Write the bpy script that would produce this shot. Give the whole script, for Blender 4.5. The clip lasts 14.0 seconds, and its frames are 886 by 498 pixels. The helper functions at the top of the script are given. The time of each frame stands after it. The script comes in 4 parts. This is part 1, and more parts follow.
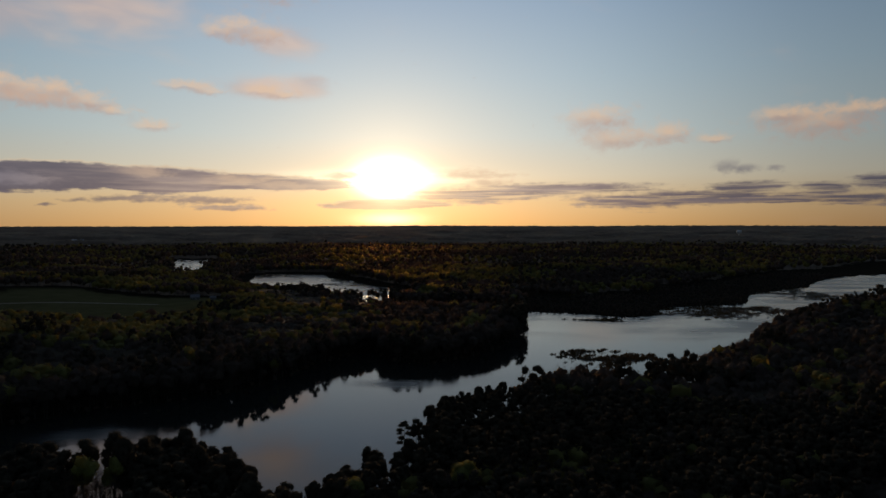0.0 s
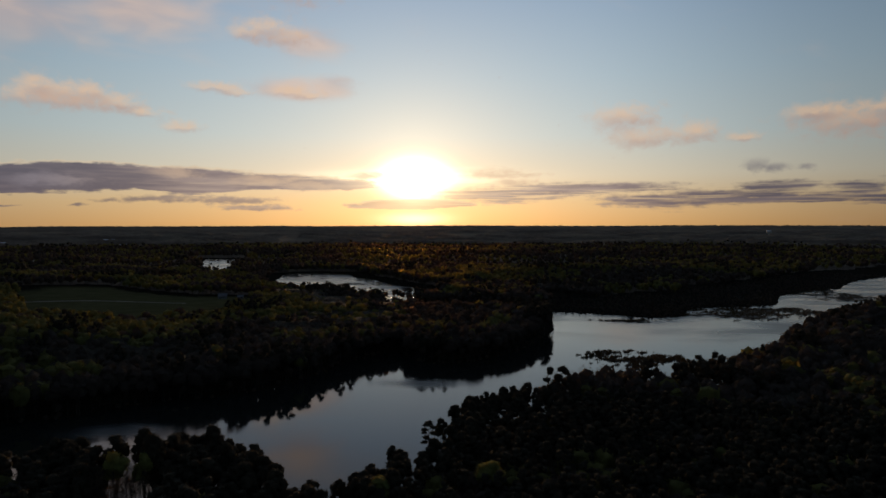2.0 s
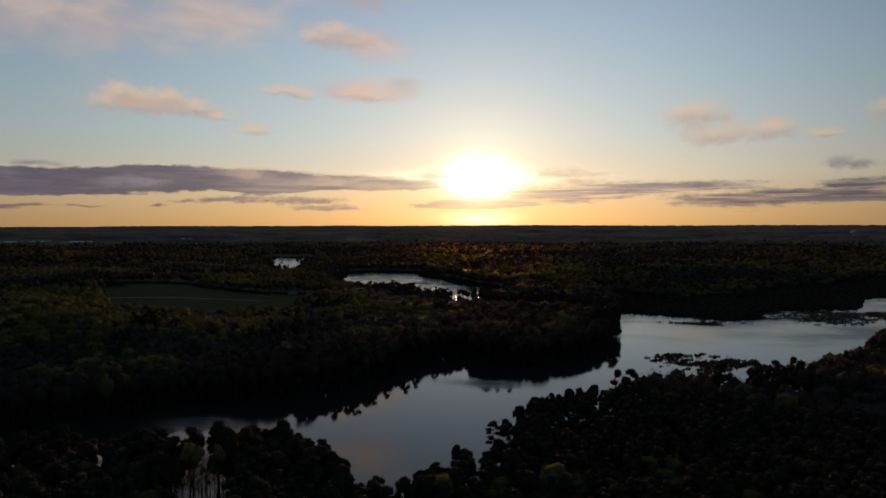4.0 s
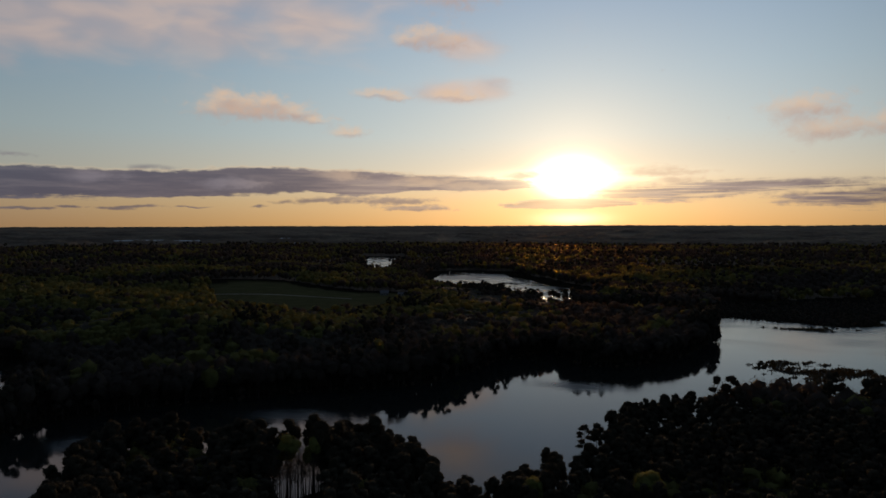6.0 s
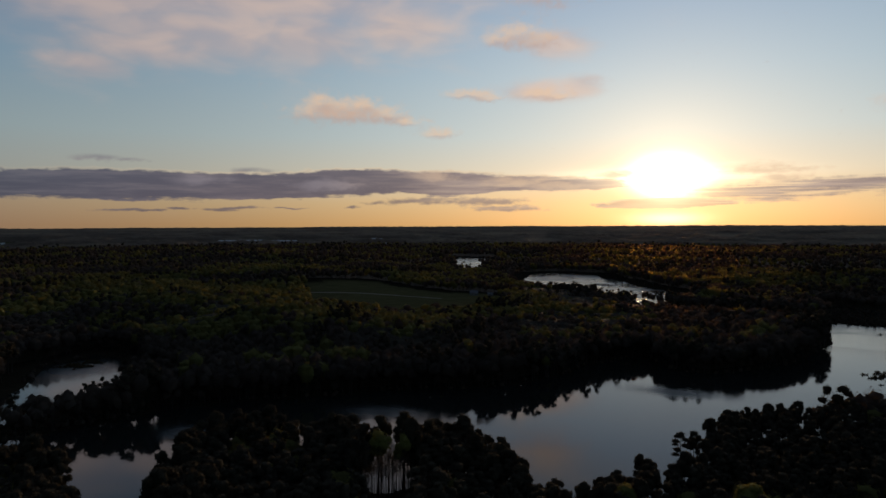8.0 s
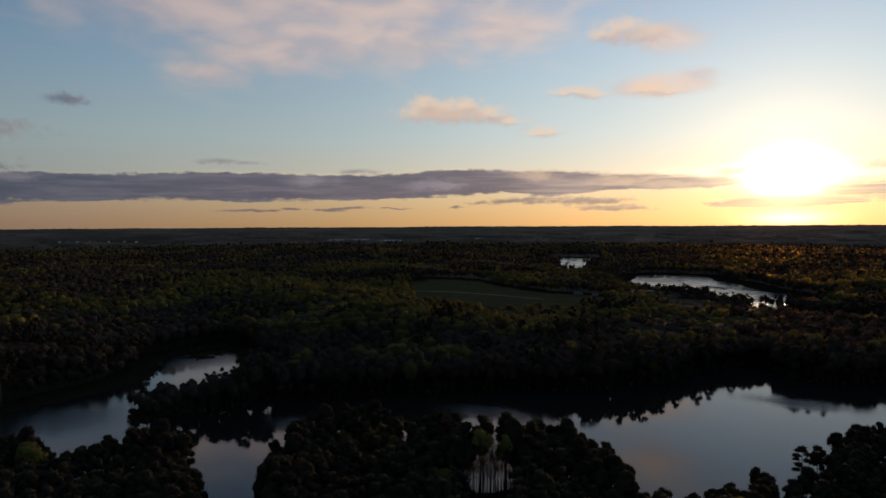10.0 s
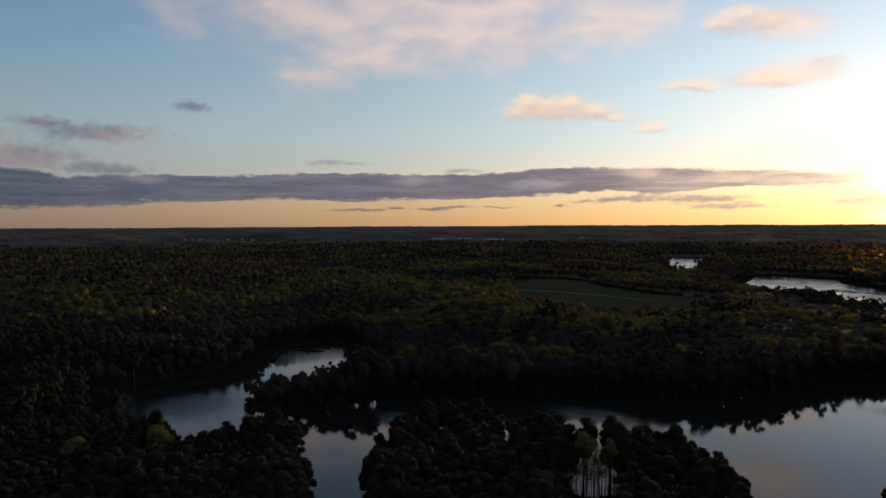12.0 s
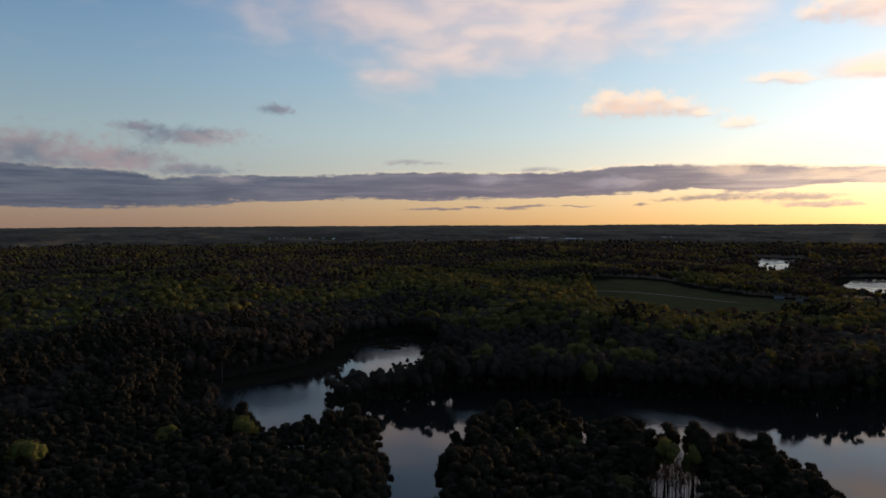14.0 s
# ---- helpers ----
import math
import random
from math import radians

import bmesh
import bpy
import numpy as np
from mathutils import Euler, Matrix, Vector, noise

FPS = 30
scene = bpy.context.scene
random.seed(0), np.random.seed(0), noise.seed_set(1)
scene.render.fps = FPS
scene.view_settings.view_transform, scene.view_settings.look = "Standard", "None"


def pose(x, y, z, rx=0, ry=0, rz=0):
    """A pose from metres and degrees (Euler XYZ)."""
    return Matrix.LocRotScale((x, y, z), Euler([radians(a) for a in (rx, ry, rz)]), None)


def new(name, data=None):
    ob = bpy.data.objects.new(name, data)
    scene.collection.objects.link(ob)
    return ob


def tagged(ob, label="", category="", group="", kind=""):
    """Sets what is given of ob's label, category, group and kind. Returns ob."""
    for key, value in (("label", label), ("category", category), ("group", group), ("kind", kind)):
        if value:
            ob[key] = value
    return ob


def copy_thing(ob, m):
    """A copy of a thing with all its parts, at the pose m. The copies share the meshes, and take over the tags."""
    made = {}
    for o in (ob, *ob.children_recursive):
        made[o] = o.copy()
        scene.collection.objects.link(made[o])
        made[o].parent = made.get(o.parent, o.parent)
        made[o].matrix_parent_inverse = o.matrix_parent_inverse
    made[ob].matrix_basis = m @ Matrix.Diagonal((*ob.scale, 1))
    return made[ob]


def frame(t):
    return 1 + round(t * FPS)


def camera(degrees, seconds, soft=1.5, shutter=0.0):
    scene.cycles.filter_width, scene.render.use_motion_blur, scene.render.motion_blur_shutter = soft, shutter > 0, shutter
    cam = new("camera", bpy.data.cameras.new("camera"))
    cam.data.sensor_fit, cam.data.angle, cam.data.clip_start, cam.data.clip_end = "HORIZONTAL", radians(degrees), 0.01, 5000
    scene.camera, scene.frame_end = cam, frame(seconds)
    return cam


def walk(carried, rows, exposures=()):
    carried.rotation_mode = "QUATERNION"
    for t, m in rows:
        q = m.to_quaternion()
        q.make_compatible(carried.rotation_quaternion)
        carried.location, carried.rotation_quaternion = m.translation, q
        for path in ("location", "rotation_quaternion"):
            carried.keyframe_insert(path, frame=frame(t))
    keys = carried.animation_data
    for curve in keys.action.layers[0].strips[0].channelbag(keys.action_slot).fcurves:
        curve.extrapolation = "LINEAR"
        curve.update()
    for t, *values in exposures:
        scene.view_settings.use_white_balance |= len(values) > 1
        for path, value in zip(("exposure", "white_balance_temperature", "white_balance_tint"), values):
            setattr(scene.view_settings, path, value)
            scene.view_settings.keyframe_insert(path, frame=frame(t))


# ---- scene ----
# ---- camera: a drone that hovers 100 m over a tidal creek and turns to its left ----
EYE = 100.0
cam = camera(66.27, 14.0, soft=1.6)
ROWS = [  # seconds, yaw, pitch, roll
    (0.0, 0.00, -2.15, 0.07), (0.5, 0.47, -2.15, 0.08), (1.0, 1.05, -2.15, 0.08), (1.5, 1.55, -2.15, 0.08),
    (2.0, 2.09, -2.16, 0.08), (2.5, 2.79, -2.16, 0.08), (5.0, 11.58, -2.17, 0.11), (5.5, 13.37, -2.16, 0.11),
    (6.0, 15.18, -2.15, 0.13), (6.5, 17.01, -2.13, 0.16), (7.0, 18.87, -2.11, 0.19), (7.5, 20.75, -2.10, 0.21),
    (8.0, 22.74, -2.10, 0.23), (10.5, 33.61, -2.08, 0.28), (11.0, 35.77, -2.09, 0.29), (11.5, 37.91, -2.11, 0.28),
    (12.0, 40.07, -2.13, 0.29), (12.5, 42.21, -2.15, 0.30), (13.0, 44.31, -2.17, 0.28), (13.5, 46.13, -2.17, 0.27),
    (14.0, 46.55, -2.18, 0.26),
]
walk(cam, [(t, pose(0, 0, EYE, 90 + pitch, roll, yaw)) for t, yaw, pitch, roll in ROWS],
     exposures=[(0.0, -0.29), (6.5, -0.29), (8.0, -0.22), (10.5, 0.08), (12.0, 0.34), (14.0, 0.5)])

# ---- light: a low evening sun behind broken cloud ----
SUN_LEFT, SUN_UP = 4.45, 3.6          # degrees left of +Y, degrees above level


def lin(r, g, b):
    """Display values 0 to 255 as linear light."""
    return tuple(((c / 255) / 12.92 if c < 10 else ((c / 255 + 0.055) / 1.055) ** 2.4) for c in (r, g, b)) + (1.0,)


class Nodes:
    """Short hands for a node tree."""

    def __init__(self, tree):
        self.tree = tree
        tree.nodes.clear()

    def add(self, kind, **values):
        node = self.tree.nodes.new(kind)
        for key, value in values.items():
            setattr(node, key, value)
        return node

    def put(self, socket, value):
        if isinstance(value, bpy.types.NodeSocket):
            self.tree.links.new(value, socket)
        elif value is not None:
            socket.default_value = value

    def math(self, op, a, b=None, c=None, clamp=False):
        node = self.add("ShaderNodeMath", operation=op, use_clamp=clamp)
        for socket, value in zip(node.inputs, (a, b, c)):
            self.put(socket, value)
        return node.outputs[0]

    def vec(self, op, a, b=None, out=0):
        node = self.add("ShaderNodeVectorMath", operation=op)
        for socket, value in zip(node.inputs, (a, b)):
            self.put(socket, value)
        return node.outputs[out]

    def xyz(self, x, y, z=0.0):
        node = self.add("ShaderNodeCombineXYZ")
        for socket, value in zip(node.inputs, (x, y, z)):
            self.put(socket, value)
        return node.outputs[0]

    def noise(self, vector, scale, detail=4.0, rough=0.5, distort=0.0):
        node = self.add("ShaderNodeTexNoise")
        self.put(node.inputs["Vector"], vector)
        for name, value in (("Scale", scale), ("Detail", detail), ("Roughness", rough), ("Distortion", distort)):
            node.inputs[name].default_value = value
        return node.outputs[0]

    def step(self, value, low, high, to_low=0.0, to_high=1.0, smooth=True):
        node = self.add("ShaderNodeMapRange", interpolation_type="SMOOTHSTEP" if smooth else "LINEAR")
        for socket, given in zip(node.inputs, (value, low, high, to_low, to_high)):
            self.put(socket, given)
        return node.outputs[0]

    def mix(self, factor, a, b, blend="MIX"):
        node = self.add("ShaderNodeMix", data_type="RGBA", blend_type=blend)
        self.put(node.inputs[0], factor)
        self.put(node.inputs[6], a)
        self.put(node.inputs[7], b)
        return node.outputs[2]

    def ramp(self, value, stops):
        node = self.add("ShaderNodeValToRGB")
        self.put(node.inputs[0], value)
        e = node.color_ramp.elements
        while len(e) < len(stops):
            e.new(0.5)
        for el, (at, colour) in zip(e, stops):
            el.position, el.color = at, colour
        return node.outputs[0]


# clouds: degrees left of +Y, degrees up, half width, half height
PUFFS = [
    (31.2, 9.1, 2.9, 0.5), (32.8, 9.9, 1.0, 0.65), (31.2, 9.5, 1.2, 0.5), (29.5, 9.7, 1.1, 0.58), (27.8, 9.1, 1.2, 0.4), (25.8, 8.5, 1.0, 0.25), (23.1, 7.6, 1.1, 0.36),
    (-14.2, 6.9, 2.0, 0.7),
    (-18.3, 7.1, 1.2, 0.6), (-28.7, 7.4, 2.6, 0.85), (-31.7, 8.2, 1.5, 0.35), (-26.4, 8.2, 1.3, 0.35), (-12.6, 8.6, 1.9, 0.75), (-21.6, 6.6, 0.8, 0.25), (14.2, 18.7, 2.3, 1.1),
    (15.2, 14.8, 1.5, 0.6), (16.6, 15.4, 1.4, 0.55), (18.0, 15.0, 1.0, 0.4), (14.6, 10.7, 1.3, 0.36), (13.2, 10.4, 0.9, 0.22), (20.6, 10.8, 1.5, 0.3), (19.0, 10.4, 1.0, 0.24),
]
HAZY = [
    (13.2, 14.4, 2.0, 0.8), (11.6, 11.0, 1.6, 0.6), (14.8, 10.8, 2.4, 0.6), (50.4, 16.7, 8.9, 1.7), (42.0, 14.7, 7.8, 1.8),
    (34.1, 15.0, 4.5, 1.9), (26.4, 15.9, 3.6, 1.5), (50.0, 11.9, 2.3, 0.9), (45.7, 13.4, 4.6, 1.1), (55.6, 17.0, 2.8, 0.9), (11.0, 11.4, 1.3, 0.5),
    (40.0, 17.5, 14.0, 1.6), (24.0, 19.5, 9.0, 1.4),
]
ROSY = [(67.0, 6.9, 3.6, 0.6), (70.6, 7.5, 1.6, 0.35), (60.2, 9.2, 1.2, 0.35), (78.5, 5.4, 5.0, 1.2), (72.5, 4.9, 4.0, 0.9), (67.0, 4.3, 2.6, 0.45),
        (83.4, 4.5, 4.8, 1.1), (110.0, 9.0, 9.0, 1.5), (150.0, 14.0, 12.0, 2.0)]
BANKS = [
    (4.4, 1.55, 4.6, 0.28), (11.5, 3.2, 3.4, 0.35), (82.0, 3.0, 8.0, 1.2), (74.5, 3.1, 5.0, 0.9), (95.0, 3.0, 12.0, 1.5),
    (76.1, 2.5, 13.2, 1.0), (60.7, 2.9, 9.2, 0.85), (48.2, 3.1, 10.4, 0.95), (38.7, 3.1, 8.2, 0.85), (29.6, 3.5, 7.5, 0.8),
    (29.6, 3.5, 5.7, 0.9), (22.7, 3.4, 5.5, 0.8), (16.4, 3.3, 5.4, 0.55), 
]
SHREDS = [(25.1, 1.9, 2.6, 0.21), (19.4, 1.9, 2.6, 0.27), (17.3, 1.3, 2.4, 0.16), (30.4, 1.5, 0.5, 0.12), (47.2, 1.2, 1.7, 0.11), (40.2, 1.3, 1.6, 0.11),
          (35.5, 1.4, 0.8, 0.07), (44.0, 1.3, 0.7, 0.08)]
FLECKS = [(49.6, 5.1, 1.3, 0.22), (47.5, 5.0, 1.0, 0.14), (-22.7, 4.4, 0.8, 0.45), (-24.0, 4.2, 0.9, 0.3), (-26.0, 4.2, 0.6, 0.2), (38.5, 4.4, 1.4, 0.2)]
STREAKS = [
    (-2.7, 2.4, 4.7, 0.47), (-9.3, 2.8, 5.9, 0.42), (-16.0, 1.8, 4.1, 0.41), (-24.0, 2.7, 2.3, 0.4), (-29.3, 2.6, 1.5, 0.33),
    (-27.9, 1.8, 6.6, 0.25), (-32.6, 3.0, 1.2, 0.36), (-21.2, 2.2, 4.8, 0.27), (-35.7, 1.7, 2.7, 0.35),
]
WISPS = [(23.6, 4.0, 2.0, 0.35), (16.4, 3.5, 2.7, 0.4), (13.3, 3.1, 2.3, 0.35), (-2.2, 4.1, 2.9, 0.4), (-4.1, 3.5, 2.0, 0.25),
         (42.5, 3.6, 1.9, 0.4), (32.2, 3.2, 2.7, 0.45), (63.5, 3.6, 2.0, 0.25), (8.5, 3.9, 1.6, 0.3)]


def build_sky():
    world = bpy.data.worlds.new("evening_sky")
    scene.world = world
    world.use_nodes = True
    n = Nodes(world.node_tree)
    way = n.vec("NORMALIZE", n.add("ShaderNodeTexCoord").outputs["Generated"])
    split = n.add("ShaderNodeSeparateXYZ")
    n.put(split.inputs[0], way)
    x, y, z = split.outputs
    left = n.math("DEGREES", n.math("ARCTAN2", n.math("MULTIPLY", x, -1.0), y))
    up = n.math("DEGREES", n.math("ARCSINE", z))
    a, e = radians(SUN_LEFT), radians(SUN_UP)
    sun_way = (-math.sin(a) * math.cos(e), math.cos(a) * math.cos(e), math.sin(e))
    away = n.math("DEGREES", n.math("ARCCOSINE", n.math("MINIMUM", n.vec("DOT_PRODUCT", way, sun_way, out=1), 0.999999)))

    # clear air: yellow at the horizon, blue above, dimmer away from the sun
    height = n.math("DIVIDE", up, 60.0, clamp=True)
    near = n.ramp(height, [(0.0, lin(208, 165, 112)), (0.03, lin(213, 184, 144)), (0.065, lin(212, 205, 190)), (0.12, lin(188, 204, 212)),
                           (0.2, lin(168, 193, 213)), (0.3, lin(146, 175, 207)), (0.6, lin(116, 134, 164)), (1.0, lin(100, 114, 140))])
    far = n.ramp(height, [(0.0, lin(166, 138, 124)), (0.03, lin(178, 156, 142)), (0.065, lin(170, 180, 186)), (0.12, lin(170, 192, 203)),
                          (0.2, lin(145, 179, 208)), (0.3, lin(116, 156, 200)), (0.6, lin(104, 128, 162)), (1.0, lin(100, 114, 140))])
    air = n.mix(n.step(away, 20.0, 75.0), near, far)
    air = n.mix(1.0, air, n.step(away, 8.0, 45.0, 1.0, 0.68), "MULTIPLY")
    air = n.mix(1.0, air, n.step(away, 70.0, 140.0, 1.0, 0.36), "MULTIPLY")
    air = n.mix(1.0, air, (1.0, 1.0, 0.965, 1), "MULTIPLY")
    sky = n.add("ShaderNodeTexSky", sky_type="NISHITA", sun_disc=False, sun_elevation=e, sun_rotation=-a, altitude=100.0)
    air = n.mix(0.012, air, sky.outputs[0], "ADD")

    combed = n.noise(n.xyz(n.math("MULTIPLY", left, 0.13), n.math("MULTIPLY", up, 4.2), 6.0), 1.0, 6.0, 0.6, 0.3)

    # the bright air round the sun
    def disc(left0, up0, wide0, tall0):
        q = n.math("ADD", n.math("POWER", n.math("DIVIDE", n.math("SUBTRACT", left, left0), wide0), 2.0),
                   n.math("POWER", n.math("DIVIDE", n.math("SUBTRACT", up, up0), tall0), 2.0))
        return n.math("EXPONENT", n.math("MULTIPLY", q, -1.0))

    core = n.math("ADD", disc(SUN_LEFT, SUN_UP + 0.1, 2.1, 1.25), n.math("ADD", n.math("MULTIPLY", disc(SUN_LEFT, 0.35, 2.6, 0.5), 0.16),
                  n.math("MULTIPLY", n.math("MULTIPLY", disc(SUN_LEFT, SUN_UP + 0.25, 6.2, 0.62), combed), 0.3)))
    halo = n.math("EXPONENT", n.math("DIVIDE", away, -3.6))
    wide = n.math("EXPONENT", n.math("DIVIDE", away, -13.0))
    glow = n.mix(1.0, n.mix(1.0, (0.62, 0.46, 0.24, 1), halo, "MULTIPLY"), n.mix(1.0, (0.22, 0.185, 0.14, 1), wide, "MULTIPLY"), "ADD")
    core = n.mix(1.0, (6.0, 5.2, 3.6, 1), core, "MULTIPLY")

    # clouds
    drift = n.xyz(n.math("MULTIPLY", left, 0.30), n.math("MULTIPLY", up, 0.75))
    rough = n.noise(drift, 1.0, 6.0, 0.5, 0.25)
    fine = n.noise(n.vec("ADD", drift, (7.3, 2.1, 4.0)), 2.2, 6.0, 0.6)
    layered = n.noise(n.xyz(n.math("MULTIPLY", left, 0.16), n.math("MULTIPLY", up, 1.9), 3.0), 1.0, 8.0, 0.62)
    here = n.xyz(n.math("ADD", left, n.math("MULTIPLY", n.math("SUBTRACT", fine, 0.5), 2.2)),
                 n.math("ADD", up, n.math("MULTIPLY", n.math("SUBTRACT", rough, 0.5), 0.9)))
    flat = n.xyz(n.math("ADD", left, n.math("MULTIPLY", n.math("SUBTRACT", fine, 0.5), 3.0)),
                 n.math("ADD", up, n.math("MULTIPLY", n.math("SUBTRACT", layered, 0.5), 0.5)))

    def cover(at, blobs, grow, soft=False):
        total = None
        for left0, up0, wide0, tall0 in blobs:
            d = n.vec("MULTIPLY", n.vec("SUBTRACT", at, (left0, up0, 0)), (1 / (wide0 * grow), 1 / (tall0 * grow), 0))
            q = n.math("EXPONENT", n.math("MULTIPLY", n.vec("DOT_PRODUCT", d, d, out=1), -0.8))
            total = q if total is None else n.math("SUBTRACT", n.math("ADD", total, q), n.math("MULTIPLY", total, q)) if soft else n.math("MAXIMUM", total, q)
        return total

    puffy = n.xyz(n.math("MULTIPLY", left, 0.95), n.math("MULTIPLY", up, 1.25), 5.0)
    billow = n.noise(puffy, 1.0, 6.0, 0.55)
    swirl = n.noise(n.vec("ADD", puffy, (4.0, 8.0, 1.0)), 1.2, 6.0, 0.55, 0.4)
    heap = n.xyz(n.math("ADD", left, n.math("MULTIPLY", n.math("SUBTRACT", swirl, 0.5), 1.0)),
                 n.math("ADD", up, n.math("MULTIPLY", n.math("SUBTRACT", billow, 0.5), 0.6)))

    def veil(total, grain, amount, low, high):
        return n.step(n.math("MULTIPLY_ADD", n.math("SUBTRACT", grain, 0.5), amount, total), low, high)

    mild = n.noise(n.vec("ADD", drift, (3.1, 5.2, 8.0)), 0.7, 3.0, 0.42, 0.4)
    curls = n.noise(n.vec("ADD", drift, (1.3, 9.1, 2.0)), 3.6, 6.0, 0.6)
    heaps = cover(heap, PUFFS, 1.35, True)
    top_lit = n.step(n.math("SUBTRACT", heaps, cover(n.vec("ADD", heap, (0.25, 0.45, 0)), PUFFS, 1.35, True)), -0.22, 0.34)
    peach = n.mix(top_lit, lin(200, 167, 152), lin(238, 203, 172))
    calm = n.step(mild, 0.3, 0.7)
    hazy = n.mix(calm, lin(200, 180, 176), lin(230, 200, 182))
    hazy = n.mix(n.step(away, 22.0, 60.0, 0.0, 0.8), hazy, n.mix(calm, lin(176, 164, 168), lin(198, 178, 174)))
    rosy = n.mix(calm, lin(104, 112, 128), lin(152, 136, 140))
    bank = n.mix(n.step(layered, 0.4, 0.75), lin(84, 80, 98), lin(116, 106, 116))
    bank = n.mix(n.step(away, 28.0, 8.0), bank, n.mix(n.step(layered, 0.35, 0.7), lin(140, 122, 126), lin(190, 166, 156)))
    bank = n.mix(n.step(away, 25.0, 70.0), bank, n.mix(n.step(layered, 0.3, 0.7), lin(64, 74, 94), lin(94, 100, 115)))
    mixed = n.math("ADD", n.math("MULTIPLY", layered, 0.6), n.math("MULTIPLY", curls, 0.4))
    bank = n.mix(n.math("MULTIPLY", n.step(combed, 0.5, 0.72), n.step(away, 26.0, 5.0)), bank, lin(226, 198, 168))

    out = n.mix(1.0, air, n.mix(1.0, glow, core, "ADD"), "ADD")
    out = n.mix(n.math("MULTIPLY", veil(cover(here, HAZY, 1.45), mild, 0.9, 0.10, 1.15), 0.72), out, n.mix(0.6, hazy, glow, "ADD"))
    out = n.mix(n.math("MULTIPLY", veil(heaps, swirl, 1.3, 0.14, 1.25), n.step(away, 12.0, 30.0, 0.7, 0.86)), out, n.mix(0.5, peach, glow, "ADD"))
    out = n.mix(n.math("MULTIPLY", veil(cover(heap, ROSY, 1.3), swirl, 1.2, 0.2, 1.05), 0.85), out, n.mix(0.6, rosy, glow, "ADD"))
    thin = n.step(away, 2.0, 9.0, 0.5, 0.92)
    dense = n.math("MAXIMUM", veil(cover(flat, BANKS, 1.25), mixed, 0.8, 0.41, 0.56), n.math("MULTIPLY", veil(cover(flat, STREAKS, 1.6), mixed, 1.7, 0.36, 0.85), n.step(combed, 0.66, 0.46, 0.35, 1.0)))
    dense = n.math("MAXIMUM", dense, n.math("MULTIPLY", veil(cover(here, SHREDS, 1.5), curls, 1.3, 0.34, 0.95), 0.8))
    flecks = n.math("MULTIPLY", veil(cover(heap, FLECKS, 1.3), billow, 1.2, 0.25, 1.25), 0.75)
    out = n.mix(flecks, out, n.mix(0.7, n.mix(calm, lin(118, 116, 128), lin(146, 136, 142)), glow, "ADD"))
    over = veil(cover(n.vec("ADD", flat, (0.0, -0.13, 0)), BANKS, 1.25), mixed, 0.8, 0.41, 0.56)
    rim = n.math("MULTIPLY", n.math("SUBTRACT", over, dense, clamp=True), n.step(away, 60.0, 8.0, 0.12, 0.75))
    out = n.mix(rim, out, n.mix(0.8, lin(236, 206, 170), glow, "ADD"))
    out = n.mix(n.math("MULTIPLY", dense, thin), out, n.mix(0.75, bank, glow, "ADD"))
    wisps = n.math("MULTIPLY", veil(cover(here, WISPS, 1.2), fine, 1.3, 0.25, 1.1), n.step(away, 15.0, 50.0, 0.75, 0.5))
    out = n.mix(wisps, out, n.mix(0.8, n.mix(n.step(away, 14.0, 30.0), lin(220, 188, 158), lin(146, 138, 146)), glow, "ADD"))
    out = n.mix(1.0, out, n.step(left, -8.0, -34.0, 1.0, 0.8), "MULTIPLY")
    out = n.mix(1.0, out, n.step(left, 40.0, 82.0, 1.0, 0.76), "MULTIPLY")
    back = n.add("ShaderNodeBackground")
    n.put(back.inputs[0], out)
    back.inputs[1].default_value = 1.0
    n.put(n.add("ShaderNodeOutputWorld").inputs[0], back.outputs[0])


build_sky()
sun = new("sun", bpy.data.lights.new("sun", "SUN"))
sun.data.energy, sun.data.angle, sun.data.color = 1.8, radians(4.0), (1.0, 0.62, 0.32)
sun.matrix_world = pose(0, 0, 400, 90 - SUN_UP, 0, SUN_LEFT + 180)

# ---- materials ----


def material(name, make):
    mat = bpy.data.materials.new(name)
    mat.use_nodes = True
    n = Nodes(mat.node_tree)
    n.put(n.add("ShaderNodeOutputMaterial").inputs[0], make(n))
    return mat


def surface(n, colour, rough=0.8, specular=0.3, metal=0.0, bump=None, depth=0.1):
    p = n.add("ShaderNodeBsdfPrincipled")
    n.put(p.inputs["Base Color"], colour)
    n.put(p.inputs["Roughness"], rough)
    n.put(p.inputs["Specular IOR Level"], specular)
    n.put(p.inputs["Metallic"], metal)
    if bump is not None:
        b = n.add("ShaderNodeBump")
        b.inputs["Distance"].default_value = depth
        n.put(b.inputs["Height"], bump)
        n.put(p.inputs["Normal"], b.outputs[0])
    return p


def place(n):
    return n.add("ShaderNodeNewGeometry").outputs["Position"]


